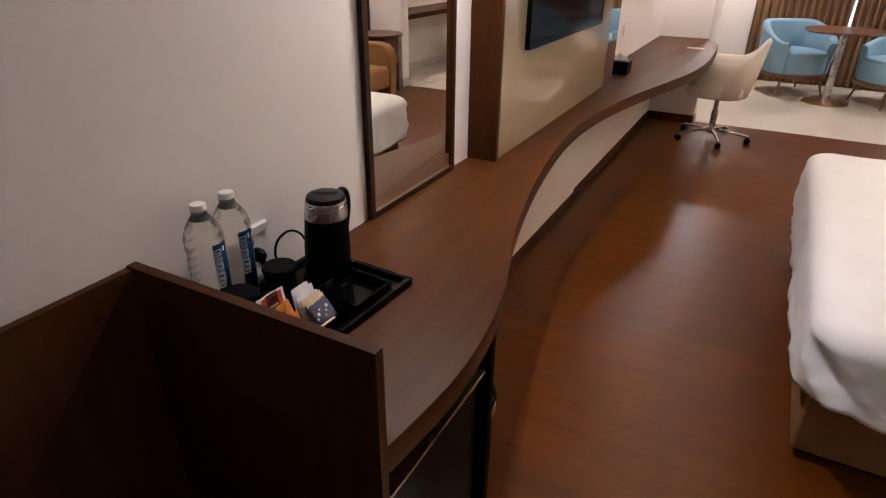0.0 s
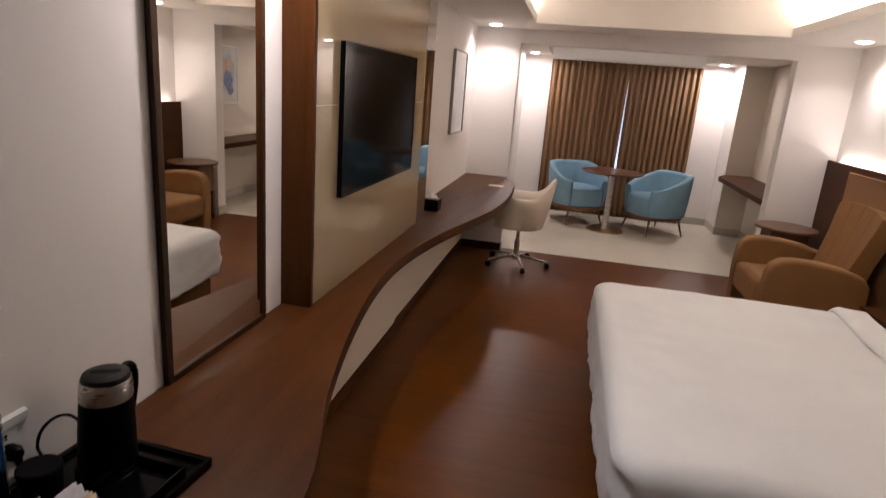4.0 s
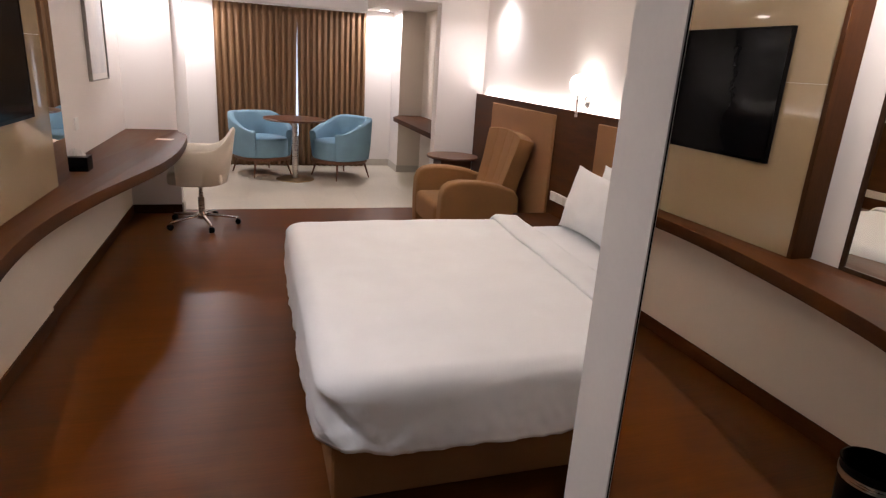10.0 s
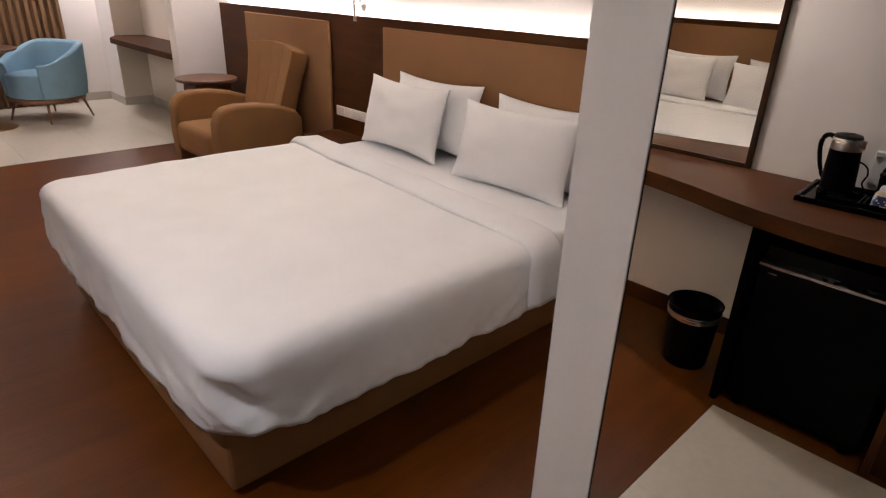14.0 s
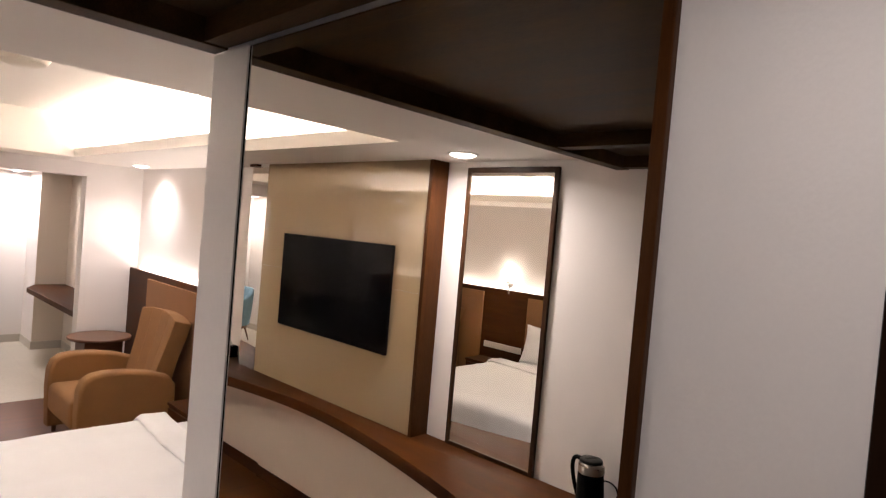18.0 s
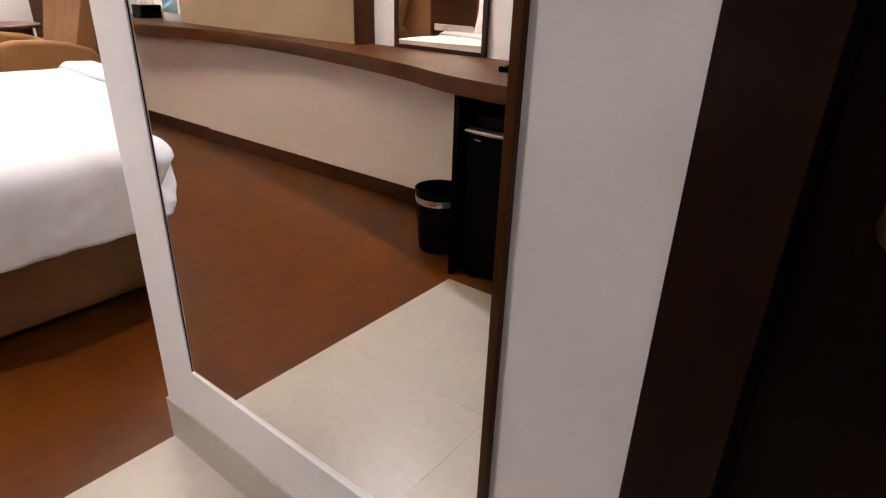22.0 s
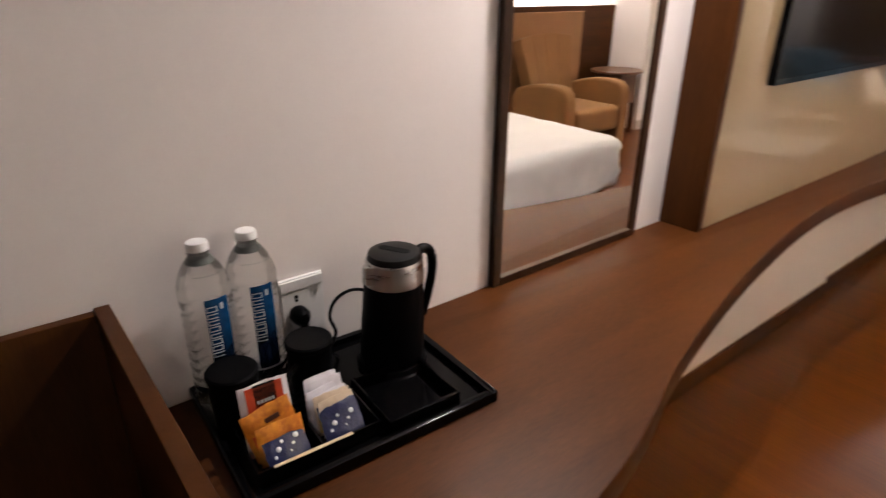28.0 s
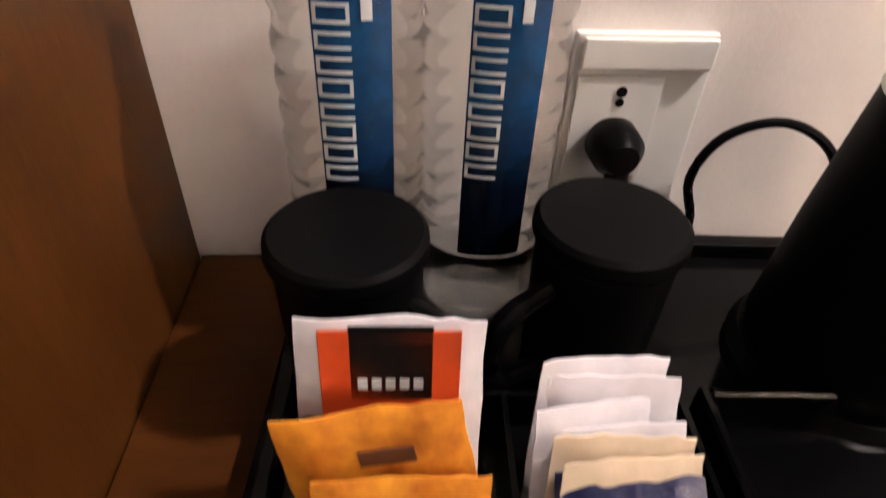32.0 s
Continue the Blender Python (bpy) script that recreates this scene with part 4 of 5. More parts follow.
def tub_chair(m, label):
    """A barrel chair that faces -y: wrapped shell with squared arm fronts, cushion, frame and splayed legs."""
    a = thing("tub_chair", label, "chair", m, "chairs at the window table")
    bm = bmesh.new()
    n = 44
    rings = []
    for i in range(n + 1):
        t = i / n
        ang = radians(-52 + 284 * t)
        c, s = math.cos(ang), math.sin(ang)
        rise = min(1.0, max(0.0, (s + 0.75) / 1.55))
        top = 0.615 + 0.205 * rise * rise * (3 - 2 * rise)
        cx = math.copysign(abs(c) ** 0.72, c)
        sy = math.copysign(abs(s) ** 0.85, s)
        rr = 0.385
        ring = []
        for r, z in ((rr - 0.045, 0.255), (rr - 0.012, 0.268), (rr + 0.008, 0.45), (rr + 0.024, top - 0.03), (rr + 0.018, top - 0.008), (rr - 0.012, top), (rr - 0.045, top - 0.008), (rr - 0.062, top - 0.035), (rr - 0.078, 0.47), (rr - 0.085, 0.27)):
            ring.append(bm.verts.new((r * cx, r * sy * 0.97, z)))
        rings.append(ring)
    for p, q in zip(rings, rings[1:]):
        for k in range(len(p)):
            bm.faces.new((p[k], p[(k + 1) % len(p)], q[(k + 1) % len(p)], q[k]))
    ends = [bm.faces.new(rings[0]), bm.faces.new(rings[-1][::-1])]
    bmesh.ops.recalc_face_normals(bm, faces=bm.faces)
    bmesh.ops.bevel(bm, geom=list({e for f in ends for e in f.edges}), offset=0.014, segments=3, profile=0.6, affect="EDGES", clamp_overlap=True)
    part("shell", bm, BLUE, a, "", 60)
    seat = [(0.302 * math.copysign(abs(math.cos(t)) ** 0.7, math.cos(t)), 0.335 * math.copysign(abs(math.sin(t)) ** 0.7, math.sin(t)) - 0.022) for t in [2 * math.pi * i / 56 for i in range(56)]]
    bm = prism(seat, 0.262, 0.505)
    bmesh.ops.bevel(bm, geom=[e for e in bm.edges if min(v.co.z for v in e.verts) > 0.5], offset=0.035, segments=4, profile=0.5, affect="EDGES")
    for v in bm.verts:
        if v.co.z > 0.45:
            v.co.z += 0.014 * max(0.0, 1 - (v.co.x / 0.3) ** 2 - (v.co.y / 0.33) ** 2)
    part("cushion", bm, BLUE, a, "", 60)
    part("seat_frame", prism([(1.10 * x, 1.08 * y) for x, y in seat], 0.215, 0.258, 0.006), LEGWOOD, a)
    for k in range(4):
        ang = radians(45 + 90 * k)
        c, s = math.cos(ang), math.sin(ang)
        part("leg", tube([(0.325 * c, 0.325 * s, 0.235), (0.405 * c, 0.405 * s, 0.0)], 0.017, 12, 0.009), LEGWOOD, a)
    for o in a.children:
        o.data.transform(Matrix.Diagonal((0.955, 0.955, 0.975, 1.0)))
    return a


tub_chair(pose(0.235, 8.395, 0, 0, 0, 30), "light blue fabric tub chair on wooden legs")
tub_chair(pose(1.25, 8.20, 0, 0, 0, -60), "light blue fabric tub chair turned towards the round table")

# ---- desk chair ----
def desk_chair(m):
    """Faces -x."""
    a = thing("desk_chair", "cream leatherette swivel chair on a chrome castor base", "office chair", m)
    part("seat", slab(-0.25, 0.20, -0.22, 0.22, 0.40, 0.52, 0.045, 4), CREAM, a)
    bm = bmesh.new()
    n = 40
    rings = []
    for i in range(n + 1):
        t = i / n
        v = -1 + 2 * t
        ang = v * radians(122)
        c, s = math.cos(ang), math.sin(ang)
        top = 0.705 + 0.185 * max(0.0, math.cos(ang * 1.22)) ** 1.7
        lean = 0.075 * max(0.0, c)
        c, s = math.copysign(abs(c) ** 0.78, c), math.copysign(abs(s) ** 0.78, s)
        rr = 0.265
        ring = []
        for r, z, k in ((rr - 0.03, 0.395, 0), (rr, 0.41, 0), (rr + 0.01, 0.58, 0.4), (rr + 0.01, top - 0.02, 1), (rr - 0.008, top, 1), (rr - 0.03, top - 0.015, 1), (rr - 0.04, 0.58, 0.4), (rr - 0.05, 0.415, 0)):
            ring.append(bm.verts.new((r * c * 0.95 + lean * k - 0.02, r * s, z)))
        rings.append(ring)
    for p, q in zip(rings, rings[1:]):
        for k in range(len(p)):
            bm.faces.new((p[k], p[(k + 1) % len(p)], q[(k + 1) % len(p)], q[k]))
    bm.faces.new(rings[0]), bm.faces.new(rings[-1][::-1])
    bmesh.ops.recalc_face_normals(bm, faces=bm.faces)
    part("shell", bm, CREAM, a, "", 60)
    part("gas_lift", lathe([(0, 0.09), (0.028, 0.09), (0.028, 0.26), (0.018, 0.265), (0.018, 0.375), (0, 0.375)], 20), STEEL, a)
    part("seat_plate", slab(-0.10, 0.10, -0.08, 0.08, 0.365, 0.401), BLACK, a)
    part("hub", lathe([(0, 0.06), (0.042, 0.06), (0.048, 0.08), (0.04, 0.11), (0, 0.112)], 24), CHROME, a)
    for k in range(5):
        ang = radians(72 * k)
        c, s = math.cos(ang), math.sin(ang)
        part("spoke", tube([(0.03 * c, 0.03 * s, 0.095), (0.16 * c, 0.16 * s, 0.083), (0.31 * c, 0.31 * s, 0.062)], 0.017, 10, 0.011), CHROME, a)
        castor = part("castor", turned(lathe([(0, -0.022), (0.02, -0.022), (0.026, -0.015), (0.026, 0.015), (0.02, 0.022), (0, 0.022)], 20), pose(0.31 * c, 0.31 * s, 0.026, 90, 0, 72 * k)), BLACK, a)
        part("stem", tube([(0.31 * c, 0.31 * s, 0.03), (0.31 * c, 0.31 * s, 0.066)], 0.006, 8), CHROME, castor)
    return a


desk_chair(pose(-0.328, 5.80, 0, 0, 0, 0))

# ---- ceiling fixtures ----
LENS = glow("downlight_lens", (1.0, 0.93, 0.84), 26.0)
# the unseen entrance lamp gets an added fitting of the same kind
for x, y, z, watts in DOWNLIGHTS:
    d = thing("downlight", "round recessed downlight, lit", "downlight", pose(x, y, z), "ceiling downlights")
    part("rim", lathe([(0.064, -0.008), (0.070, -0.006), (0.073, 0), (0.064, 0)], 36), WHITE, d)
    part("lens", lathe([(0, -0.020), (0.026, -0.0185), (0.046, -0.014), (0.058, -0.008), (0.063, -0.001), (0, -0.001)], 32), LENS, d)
fan = thing("ceiling_fan", "cream ceiling fan with three blades, at rest", "ceiling fan", pose(0.772, 2.768, 0))
FANCREAM = material("fan_cream", (0.78, 0.71, 0.60), 0.35, grain=0.02, bump=0.0)
part("rod", lathe([(0.012, 2.50), (0.012, 2.56), (0.05, 2.565), (0.055, 2.588), (0, 2.588)], 20), BRASS, fan)
part("motor", lathe([(0, 2.395), (0.05, 2.397), (0.085, 2.41), (0.10, 2.435), (0.10, 2.465), (0.085, 2.49), (0.03, 2.505), (0, 2.506)], 40), FANCREAM, fan)
for k in range(3):
    ang = -8 + 120 * k
    arm = part("bracket", turned(slab(0.08, 0.17, -0.02, 0.02, 2.445, 2.452), pose(0, 0, 0, 0, 0, ang)), BRASS, fan)
    bm = prism([(0.15, -0.045), (0.62, -0.065), (0.66, -0.05), (0.66, 0.05), (0.62, 0.065), (0.15, 0.045)], -0.003, 0.003)
    part("blade", turned(bm, pose(0, 0, 2.45, 0, 0, ang) @ pose(0, 0, 0, 14, 0, 0)), FANCREAM, fan)
sd = thing("smoke_detector", "small white smoke detector on the ceiling", "smoke detector", pose(0.072, 3.687, TRAY_TOP))
part("body", lathe([(0, -0.036), (0.022, -0.034), (0.033, -0.024), (0.038, 0), (0, 0)], 28), WHITE, sd)
part("vent", lathe([(0.030, -0.029), (0.0335, -0.029), (0.0355, -0.021), (0.032, -0.021)], 28), BLACK, sd)

# ---- tea tray on the counter ----
TZ = COUNTER
tray = thing("tea_tray", "black glossy tea tray with a raised rim on the counter", "tray", pose(-0.80, 0.892, TZ, 0, 0, -3))


part("base", slab(-0.148, 0.148, -0.205, 0.205, 0.001, 0.009, 0.002), BLACK_GLOSS, tray)
bm = bmesh.new()
for x0, x1, y0, y1 in ((-0.153, 0.153, -0.21, -0.196), (-0.153, 0.153, 0.196, 0.21), (-0.153, -0.139, -0.196, 0.196), (0.139, 0.153, -0.196, 0.196)):
    box(bm, x0, x1, y0, y1, 0.0, 0.021, 0.004, 2)
part("rim", bm, BLACK_GLOSS, tray)
for x0, x1, y0, y1 in ((0.005, 0.12, -0.185, -0.182), (0.005, 0.12, 0.002, 0.005), (0.005, 0.008, -0.182, 0.002), (0.117, 0.12, -0.182, 0.002), (0.008, 0.117, -0.089, -0.086)):
    part("divider", slab(x0, x1, y0, y1, 0.009, 0.034), BLACK_GLOSS, tray, "thin wall of the sachet compartments")
dish = thing("serving_dish", "shallow square black dish lying on the tea tray", "dish", pose(-0.728, 0.968, TZ + 0.0095, 0, 0, -3))
part("base", slab(-0.0595, 0.0595, -0.0595, 0.0595, 0.0, 0.005), BLACK_GLOSS, dish)
for x0, x1, y0, y1 in ((-0.066, 0.066, -0.066, -0.060), (-0.066, 0.066, 0.060, 0.066), (-0.066, -0.060, -0.060, 0.060), (0.060, 0.066, -0.060, 0.060)):
    part("rim", slab(x0, x1, y0, y1, 0.0, 0.027, 0.0015, 1), BLACK_GLOSS, dish)

# bottles
def bottle_plastic():
    m = bpy.data.materials.new("bottle_plastic")
    m.use_nodes = True
    n, l = m.node_tree.nodes, m.node_tree.links
    out = n["Material Output"]
    b = n["Principled BSDF"]
    b.inputs["Base Color"].default_value, b.inputs["Roughness"].default_value = (0.93, 0.93, 0.91, 1), 0.02
    b.inputs["Transmission Weight"].default_value, b.inputs["IOR"].default_value = 1.0, 1.33
    t, mix = n.new("ShaderNodeBsdfTransparent"), n.new("ShaderNodeMixShader")
    t.inputs["Color"].default_value = (0.965, 0.96, 0.95, 1)
    mix.inputs["Fac"].default_value = 0.66
    l.new(t.outputs["BSDF"], mix.inputs[1])
    l.new(b.outputs["BSDF"], mix.inputs[2])
    l.new(mix.outputs["Shader"], out.inputs["Surface"])
    return m


BOTTLE = bottle_plastic()
def shaded_label():
    """Printed label: deep navy below, brighter blue above, with a lighter blurred cloud."""
    m = material("blue_label", (0.002, 0.060, 0.17), 0.2, grain=0.5, scale=16, bump=0.0, tint=(0.001, 0.014, 0.05))
    n, l = m.node_tree.nodes, m.node_tree.links
    b = n["Principled BSDF"]
    old = b.inputs["Base Color"].links[0].from_socket
    tc, sep, rg, mix = n.new("ShaderNodeTexCoord"), n.new("ShaderNodeSeparateXYZ"), n.new("ShaderNodeMapRange"), n.new("ShaderNodeMix")
    mix.data_type = "RGBA"
    rg.inputs["From Min"].default_value, rg.inputs["From Max"].default_value = 0.10, 0.215
    l.new(tc.outputs["Object"], sep.inputs["Vector"])
    l.new(sep.outputs["Z"], rg.inputs["Value"])
    l.new(rg.outputs["Result"], mix.inputs[0])
    mix.inputs[6].default_value = (0.0015, 0.004, 0.012, 1)
    l.new(old, mix.inputs[7])
    l.new(mix.outputs[2], b.inputs["Base Color"])
    return m


LABEL = shaded_label()
LABEL_INK = plain("label_white", (0.50, 0.53, 0.55), 0.4)
REFRACTION_GREY = material("bottle_refraction_grey", (0.12, 0.135, 0.13), 0.15, grain=0.1, scale=30, bump=0.0)


def around(r, a0, a1, z0, z1, n=10, out=0.0006):
    """A thin curved patch on a cylinder that faces +x."""
    bm = bmesh.new()
    rows_ = []
    for rr in (r, r + out):
        rows_.append([[bm.verts.new((rr * math.cos(a0 + (a1 - a0) * i / n), rr * math.sin(a0 + (a1 - a0) * i / n), z)) for i in range(n + 1)] for z in (z0, z1)])
    (a, b), (c, d) = rows_
    for i in range(n):
        bm.faces.new((c[i], c[i + 1], d[i + 1], d[i]))
        bm.faces.new((a[i + 1], a[i], b[i], b[i + 1]))
        bm.faces.new((a[i], a[i + 1], c[i + 1], c[i]))
        bm.faces.new((b[i + 1], b[i], d[i], d[i + 1]))
    bm.faces.new((a[0], c[0], d[0], b[0]))
    bm.faces.new((a[n], b[n], d[n], c[n]))
    return bm


def bottle(x, y, yaw, label):
    a = thing("water_bottle", label, "bottle", pose(x, y, TZ + 0.0095, 0, 0, yaw), "water bottles on the tray")
    prof = [(0, 0.006), (0.02, 0.004), (0.029, 0.0), (0.0360, 0.006), (0.0378, 0.014)]
    for k in range(9):
        z = 0.020 + k * 0.0175
        prof += [(0.0377, z), (0.0391, z + 0.0035), (0.0391, z + 0.0100), (0.0377, z + 0.0135)]
    prof += [(0.0368, 0.180), (0.0398, 0.188), (0.0404, 0.194), (0.0392, 0.199), (0.0392, 0.203), (0.0404, 0.208), (0.0400, 0.215), (0.0372, 0.222), (0.0366, 0.226), (0.0325, 0.237), (0.0265, 0.248), (0.0190, 0.258), (0.0150, 0.264), (0.0130, 0.268), (0.0125, 0.280), (0, 0.280)]
    body = lathe(prof, 64)
    for v in body.verts:
        th, up = math.atan2(v.co.y, v.co.x), min(1.0, max(0.0, (0.262 - v.co.z) / 0.03))
        flute = 1 - up * (0.012 * (1 + math.cos(4 * th)) / 2 + 0.030 * (1 + math.cos(10 * th)) / 2 * (v.co.z > 0.178) + 0.003 * (1 + math.cos(10 * th)) / 2)
        v.co.x, v.co.y = v.co.x * flute, v.co.y * flute
    part("body", body, BOTTLE, a, "clear ribbed plastic body", 50)
    # dark refraction at water surface and neck is painted as solid grey parts
    part("water_line", around(0.0318, -0.75, 0.75, 0.2398, 0.2402, 12, 0.0003), REFRACTION_GREY, a, "thin grey line painting the dark refraction at the water surface")
    part("neck", lathe([(0.0, 0.2520), (0.0195, 0.2523), (0.0160, 0.2590), (0.0145, 0.2610), (0.0, 0.2610)], 32), REFRACTION_GREY, a, "grey cone painting the dark refraction of the air space at the neck")
    part("neck_ring", lathe([(0.0130, 0.2685), (0.0165, 0.2685), (0.0165, 0.2705), (0.0130, 0.2705)], 28), BOTTLE, a)
    bm = bmesh.new()
    n = 72
    rings = [[bm.verts.new((r * math.cos(2 * math.pi * i / n), r * math.sin(2 * math.pi * i / n), z)) for i in range(n) for r in [rad * (1 - (0.03 if i % 2 and rib else 0))]] for rad, z, rib in ((0.0135, 0.2720, 0), (0.0162, 0.2722, 0), (0.0163, 0.2745, 1), (0.0160, 0.2815, 1), (0.0148, 0.2845, 0), (0.012, 0.2852, 0))]
    for p, q in zip(rings, rings[1:]):
        for i in range(n):
            bm.faces.new((p[i], p[(i + 1) % n], q[(i + 1) % n], q[i]))
    bm.faces.new(rings[-1])
    part("cap", bm, WHITE, a, "white ribbed screw cap")
    lab = part("label", around(0.0394, -0.45, 0.45, 0.0575, 0.2055), LABEL, a, "blue shaded label")
    for k in range(8):
        # the brand's letters stand as plain open frames
        z, w_ = 0.1085 + k * 0.011, (0.0078, 0.0084, 0.0090, 0.0074, 0.0084, 0.0076, 0.0076, 0.0086)[k]
        bm = bmesh.new()
        strokes = [(-0.42, -0.02, z, z + 0.0014), (-0.42, -0.02, z + w_ - 0.0014, z + w_), (-0.42, -0.38, z + 0.0014, z + w_ - 0.0014)]
        if k in (1, 2, 4, 7):
            strokes.append((-0.06, -0.02, z + 0.0014, z + w_ - 0.0014))
        for a0, a1, z0, z1 in strokes:
            extra = around(0.0401, a0, a1, z0, z1, 4)
            me = bpy.data.meshes.new("stroke")
            extra.to_mesh(me)
            extra.free()
            bm.from_mesh(me)
            bpy.data.meshes.remove(me)
        part("lettering", bm, LABEL_INK, lab)
    part("drop_mark", around(0.0401, 0.10, 0.22, 0.187, 0.197, 4), LABEL_INK, lab)
    return a


bottle(-0.908, 0.729, 6, "clear plastic water bottle with blue label beside the side panel")
bottle(-0.908, 0.8025, 0, "clear plastic water bottle with blue label and white cap")


def mug(x, y, yaw, label):
    a = thing("mug", label, "mug", pose(x, y, TZ + 0.0095, 0, 0, yaw), "mugs on the tray")
    part("cup", lathe([(0, 0.002), (0.033, 0.0), (0.0352, 0.005), (0.0376, 0.083), (0.037, 0.085), (0.0, 0.085)], 44), BLACK_MATT, a)
    part("lid", lathe([(0, 0.0985), (0.030, 0.099), (0.0375, 0.0985), (0.0402, 0.096), (0.0406, 0.090), (0.0375, 0.088), (0.0368, 0.085), (0, 0.085)], 48), BLACK_MATT, a, "flat black lid")
    pts = [(0.035, 0, 0.068)] + [(0.048 + 0.024 * math.cos(t), 0, 0.040 + 0.025 * math.sin(t)) for t in [radians(90 - 180 * i / 8) for i in range(9)]] + [(0.034, 0, 0.014)]
    part("handle", tube(pts, 0.0055, 10), BLACK_MATT, a)
    for o in a.children:
        o.data.transform(Matrix.Diagonal((0.96, 0.96, 1.06, 1.0)))
    return a


mug(-0.832, 0.728, 58, "black lidded mug in front of a bottle")
mug(-0.840, 0.857, -62, "black lidded mug below the wall socket")

KS = 0.905
VOID = material("void_black", (0.002, 0.002, 0.002), 0.6, bump=0.0, spec=0.1)
LIDGREY = material("charcoal_plastic", (0.0065, 0.006, 0.0052), 0.42, grain=0.1, scale=40, bump=0.03, spec=0.2)
k = thing("kettle", "black electric kettle with a steel collar and black lid", "kettle", pose(-0.832, 1.012, TZ + 0.0095))
part("power_base", lathe([(0, 0), (0.064, 0), (0.066, 0.006), (0.062, 0.016), (0, 0.018)], 44), BLACK, k)
part("body", lathe([(0, 0.018), (0.057, 0.018), (0.060, 0.026), (0.058, 0.10), (0.0536, 0.182), (0, 0.182)], 52), BLACK_MATT, k)
part("collar", lathe([(0.0536, 0.182), (0.0545, 0.184), (0.0530, 0.205), (0.051, 0.226), (0.048, 0.23), (0.0, 0.23)], 52), STEEL, k, "polished steel collar")
lid = part("lid", lathe([(0, 0.244), (0.034, 0.244), (0.046, 0.240), (0.049, 0.232), (0.049, 0.226), (0, 0.226)], 52), LIDGREY, k, "charcoal lid")
# no real recess: the slot's darkness is a flat black patch on the lid
part("lid_grip", turned(prism([(0.0085 * math.cos(a), (0.022 if math.sin(a) > 0 else -0.022) + 0.0085 * math.sin(a)) for a in [2 * math.pi * (i + 0.5) / 24 for i in range(24)]], 0.2432, 0.2446), pose(0, 0, 0, 0, 0, -62)), VOID, lid, "flat black patch painting the dark inside of the finger slot")
bm = prism([(-0.017, -0.045), (0.017, -0.045), (0.006, -0.062), (-0.006, -0.062)], 0.190, 0.226, 0.002)
part("spout", bm, STEEL, k)
pts = smooth_line([(0.0, 0.046, 0.224), (0.0, 0.066, 0.229), (0.0, 0.083, 0.214), (0.0, 0.088, 0.175), (0.0, 0.079, 0.12), (0.0, 0.066, 0.075), (0.0, 0.056, 0.055)], 4)
part("handle", tube(pts, 0.010, 12, 0.008), BLACK, k, "black loop handle")
for o in [*k.children, *[g for c in k.children for g in c.children]]:
    # the jug leans towards its handle
    o.data.transform(Matrix(((0.95, 0, 0.012, 0), (0, 0.95, 0.039, 0), (0, 0, KS, 0), (0, 0, 0, 1))))

sock = thing("wall_socket", "white wall socket plate with switch row", "socket")
part("plate", slab(WALL_L, WALL_L + 0.008, 0.858, 0.946, 0.832, 0.964, 0.003), WHITE, sock)
part("rocker_plate", slab(WALL_L + 0.008, WALL_L + 0.013, 0.862, 0.944, 0.943, 0.962, 0.002), WHITE, sock)
part("socket_module", slab(WALL_L + 0.008, WALL_L + 0.011, 0.862, 0.917, 0.868, 0.939, 0.0015), WHITE, sock)
for dy, dz, r in ((0.891, 0.929, 0.0035), (0.891, 0.922, 0.0028)):
    part("pin_hole", turned(lathe([(0, 0), (r, 0), (r, 0.0012), (0, 0.0012)], 14), pose(WALL_L + 0.0105, dy, dz, 0, 90, 0)), BLACK, sock)
plug = thing("power_plug", "black power plug with a looped cable", "plug")
part("plug_body", turned(lathe([(0, 0), (0.014, 0), (0.017, 0.006), (0.0165, 0.022), (0.010, 0.032), (0, 0.034)], 28), pose(WALL_L + 0.011, 0.889, 0.898, 0, 90, 0)), BLACK, plug)
part("sleeve", tube([(WALL_L + 0.034, 0.889, 0.893), (WALL_L + 0.04, 0.890, 0.872), (WALL_L + 0.041, 0.892, 0.850)], 0.0085, 12, 0.005), BLACK, plug)
loop = smooth_line([(WALL_L + 0.041, 0.892, 0.851), (WALL_L + 0.035, 0.902, 0.825), (WALL_L + 0.03, 0.935, 0.815), (WALL_L + 0.022, 0.957, 0.836), (WALL_L + 0.02, 0.948, 0.872), (WALL_L + 0.02, 0.962, 0.903), (WALL_L + 0.022, 0.998, 0.914), (WALL_L + 0.025, 1.035, 0.895), (WALL_L + 0.03, 1.055, 0.855), (WALL_L + 0.045, 1.05, 0.822), (WALL_L + 0.07, 1.035, 0.815)], 5)
part("cable", tube(loop, 0.0033, 8), BLACK, plug)

# sachets in their compartments
FOIL_W = material("white_sachet", (0.72, 0.70, 0.74), 0.45, grain=0.06, scale=30, bump=0.1, fine=60)
FOIL_O = material("orange_sachet", (0.62, 0.07, 0.015), 0.4, grain=0.15, scale=18, bump=0.1, fine=60)
FOIL_Y = material("amber_sachet", (0.68, 0.30, 0.03), 0.38, grain=0.3, scale=38, bump=0.1, fine=90, tint=(0.36, 0.06, 0.008))
FOIL_C = material("cream_sachet", (0.70, 0.56, 0.40), 0.5, grain=0.05, scale=30, bump=0.1)
FOIL_YELLOW = plain("yellow_print", (0.68, 0.48, 0.06), 0.5)
FOIL_B = material("blue_sachet", (0.006, 0.010, 0.045), 0.3, grain=0.3, scale=75, bump=0.2, fine=200, tint=(0.002, 0.004, 0.028))
FOIL_K = material("black_print", (0.008, 0.007, 0.007), 0.45, grain=0.05, bump=0.0, spec=0.12)
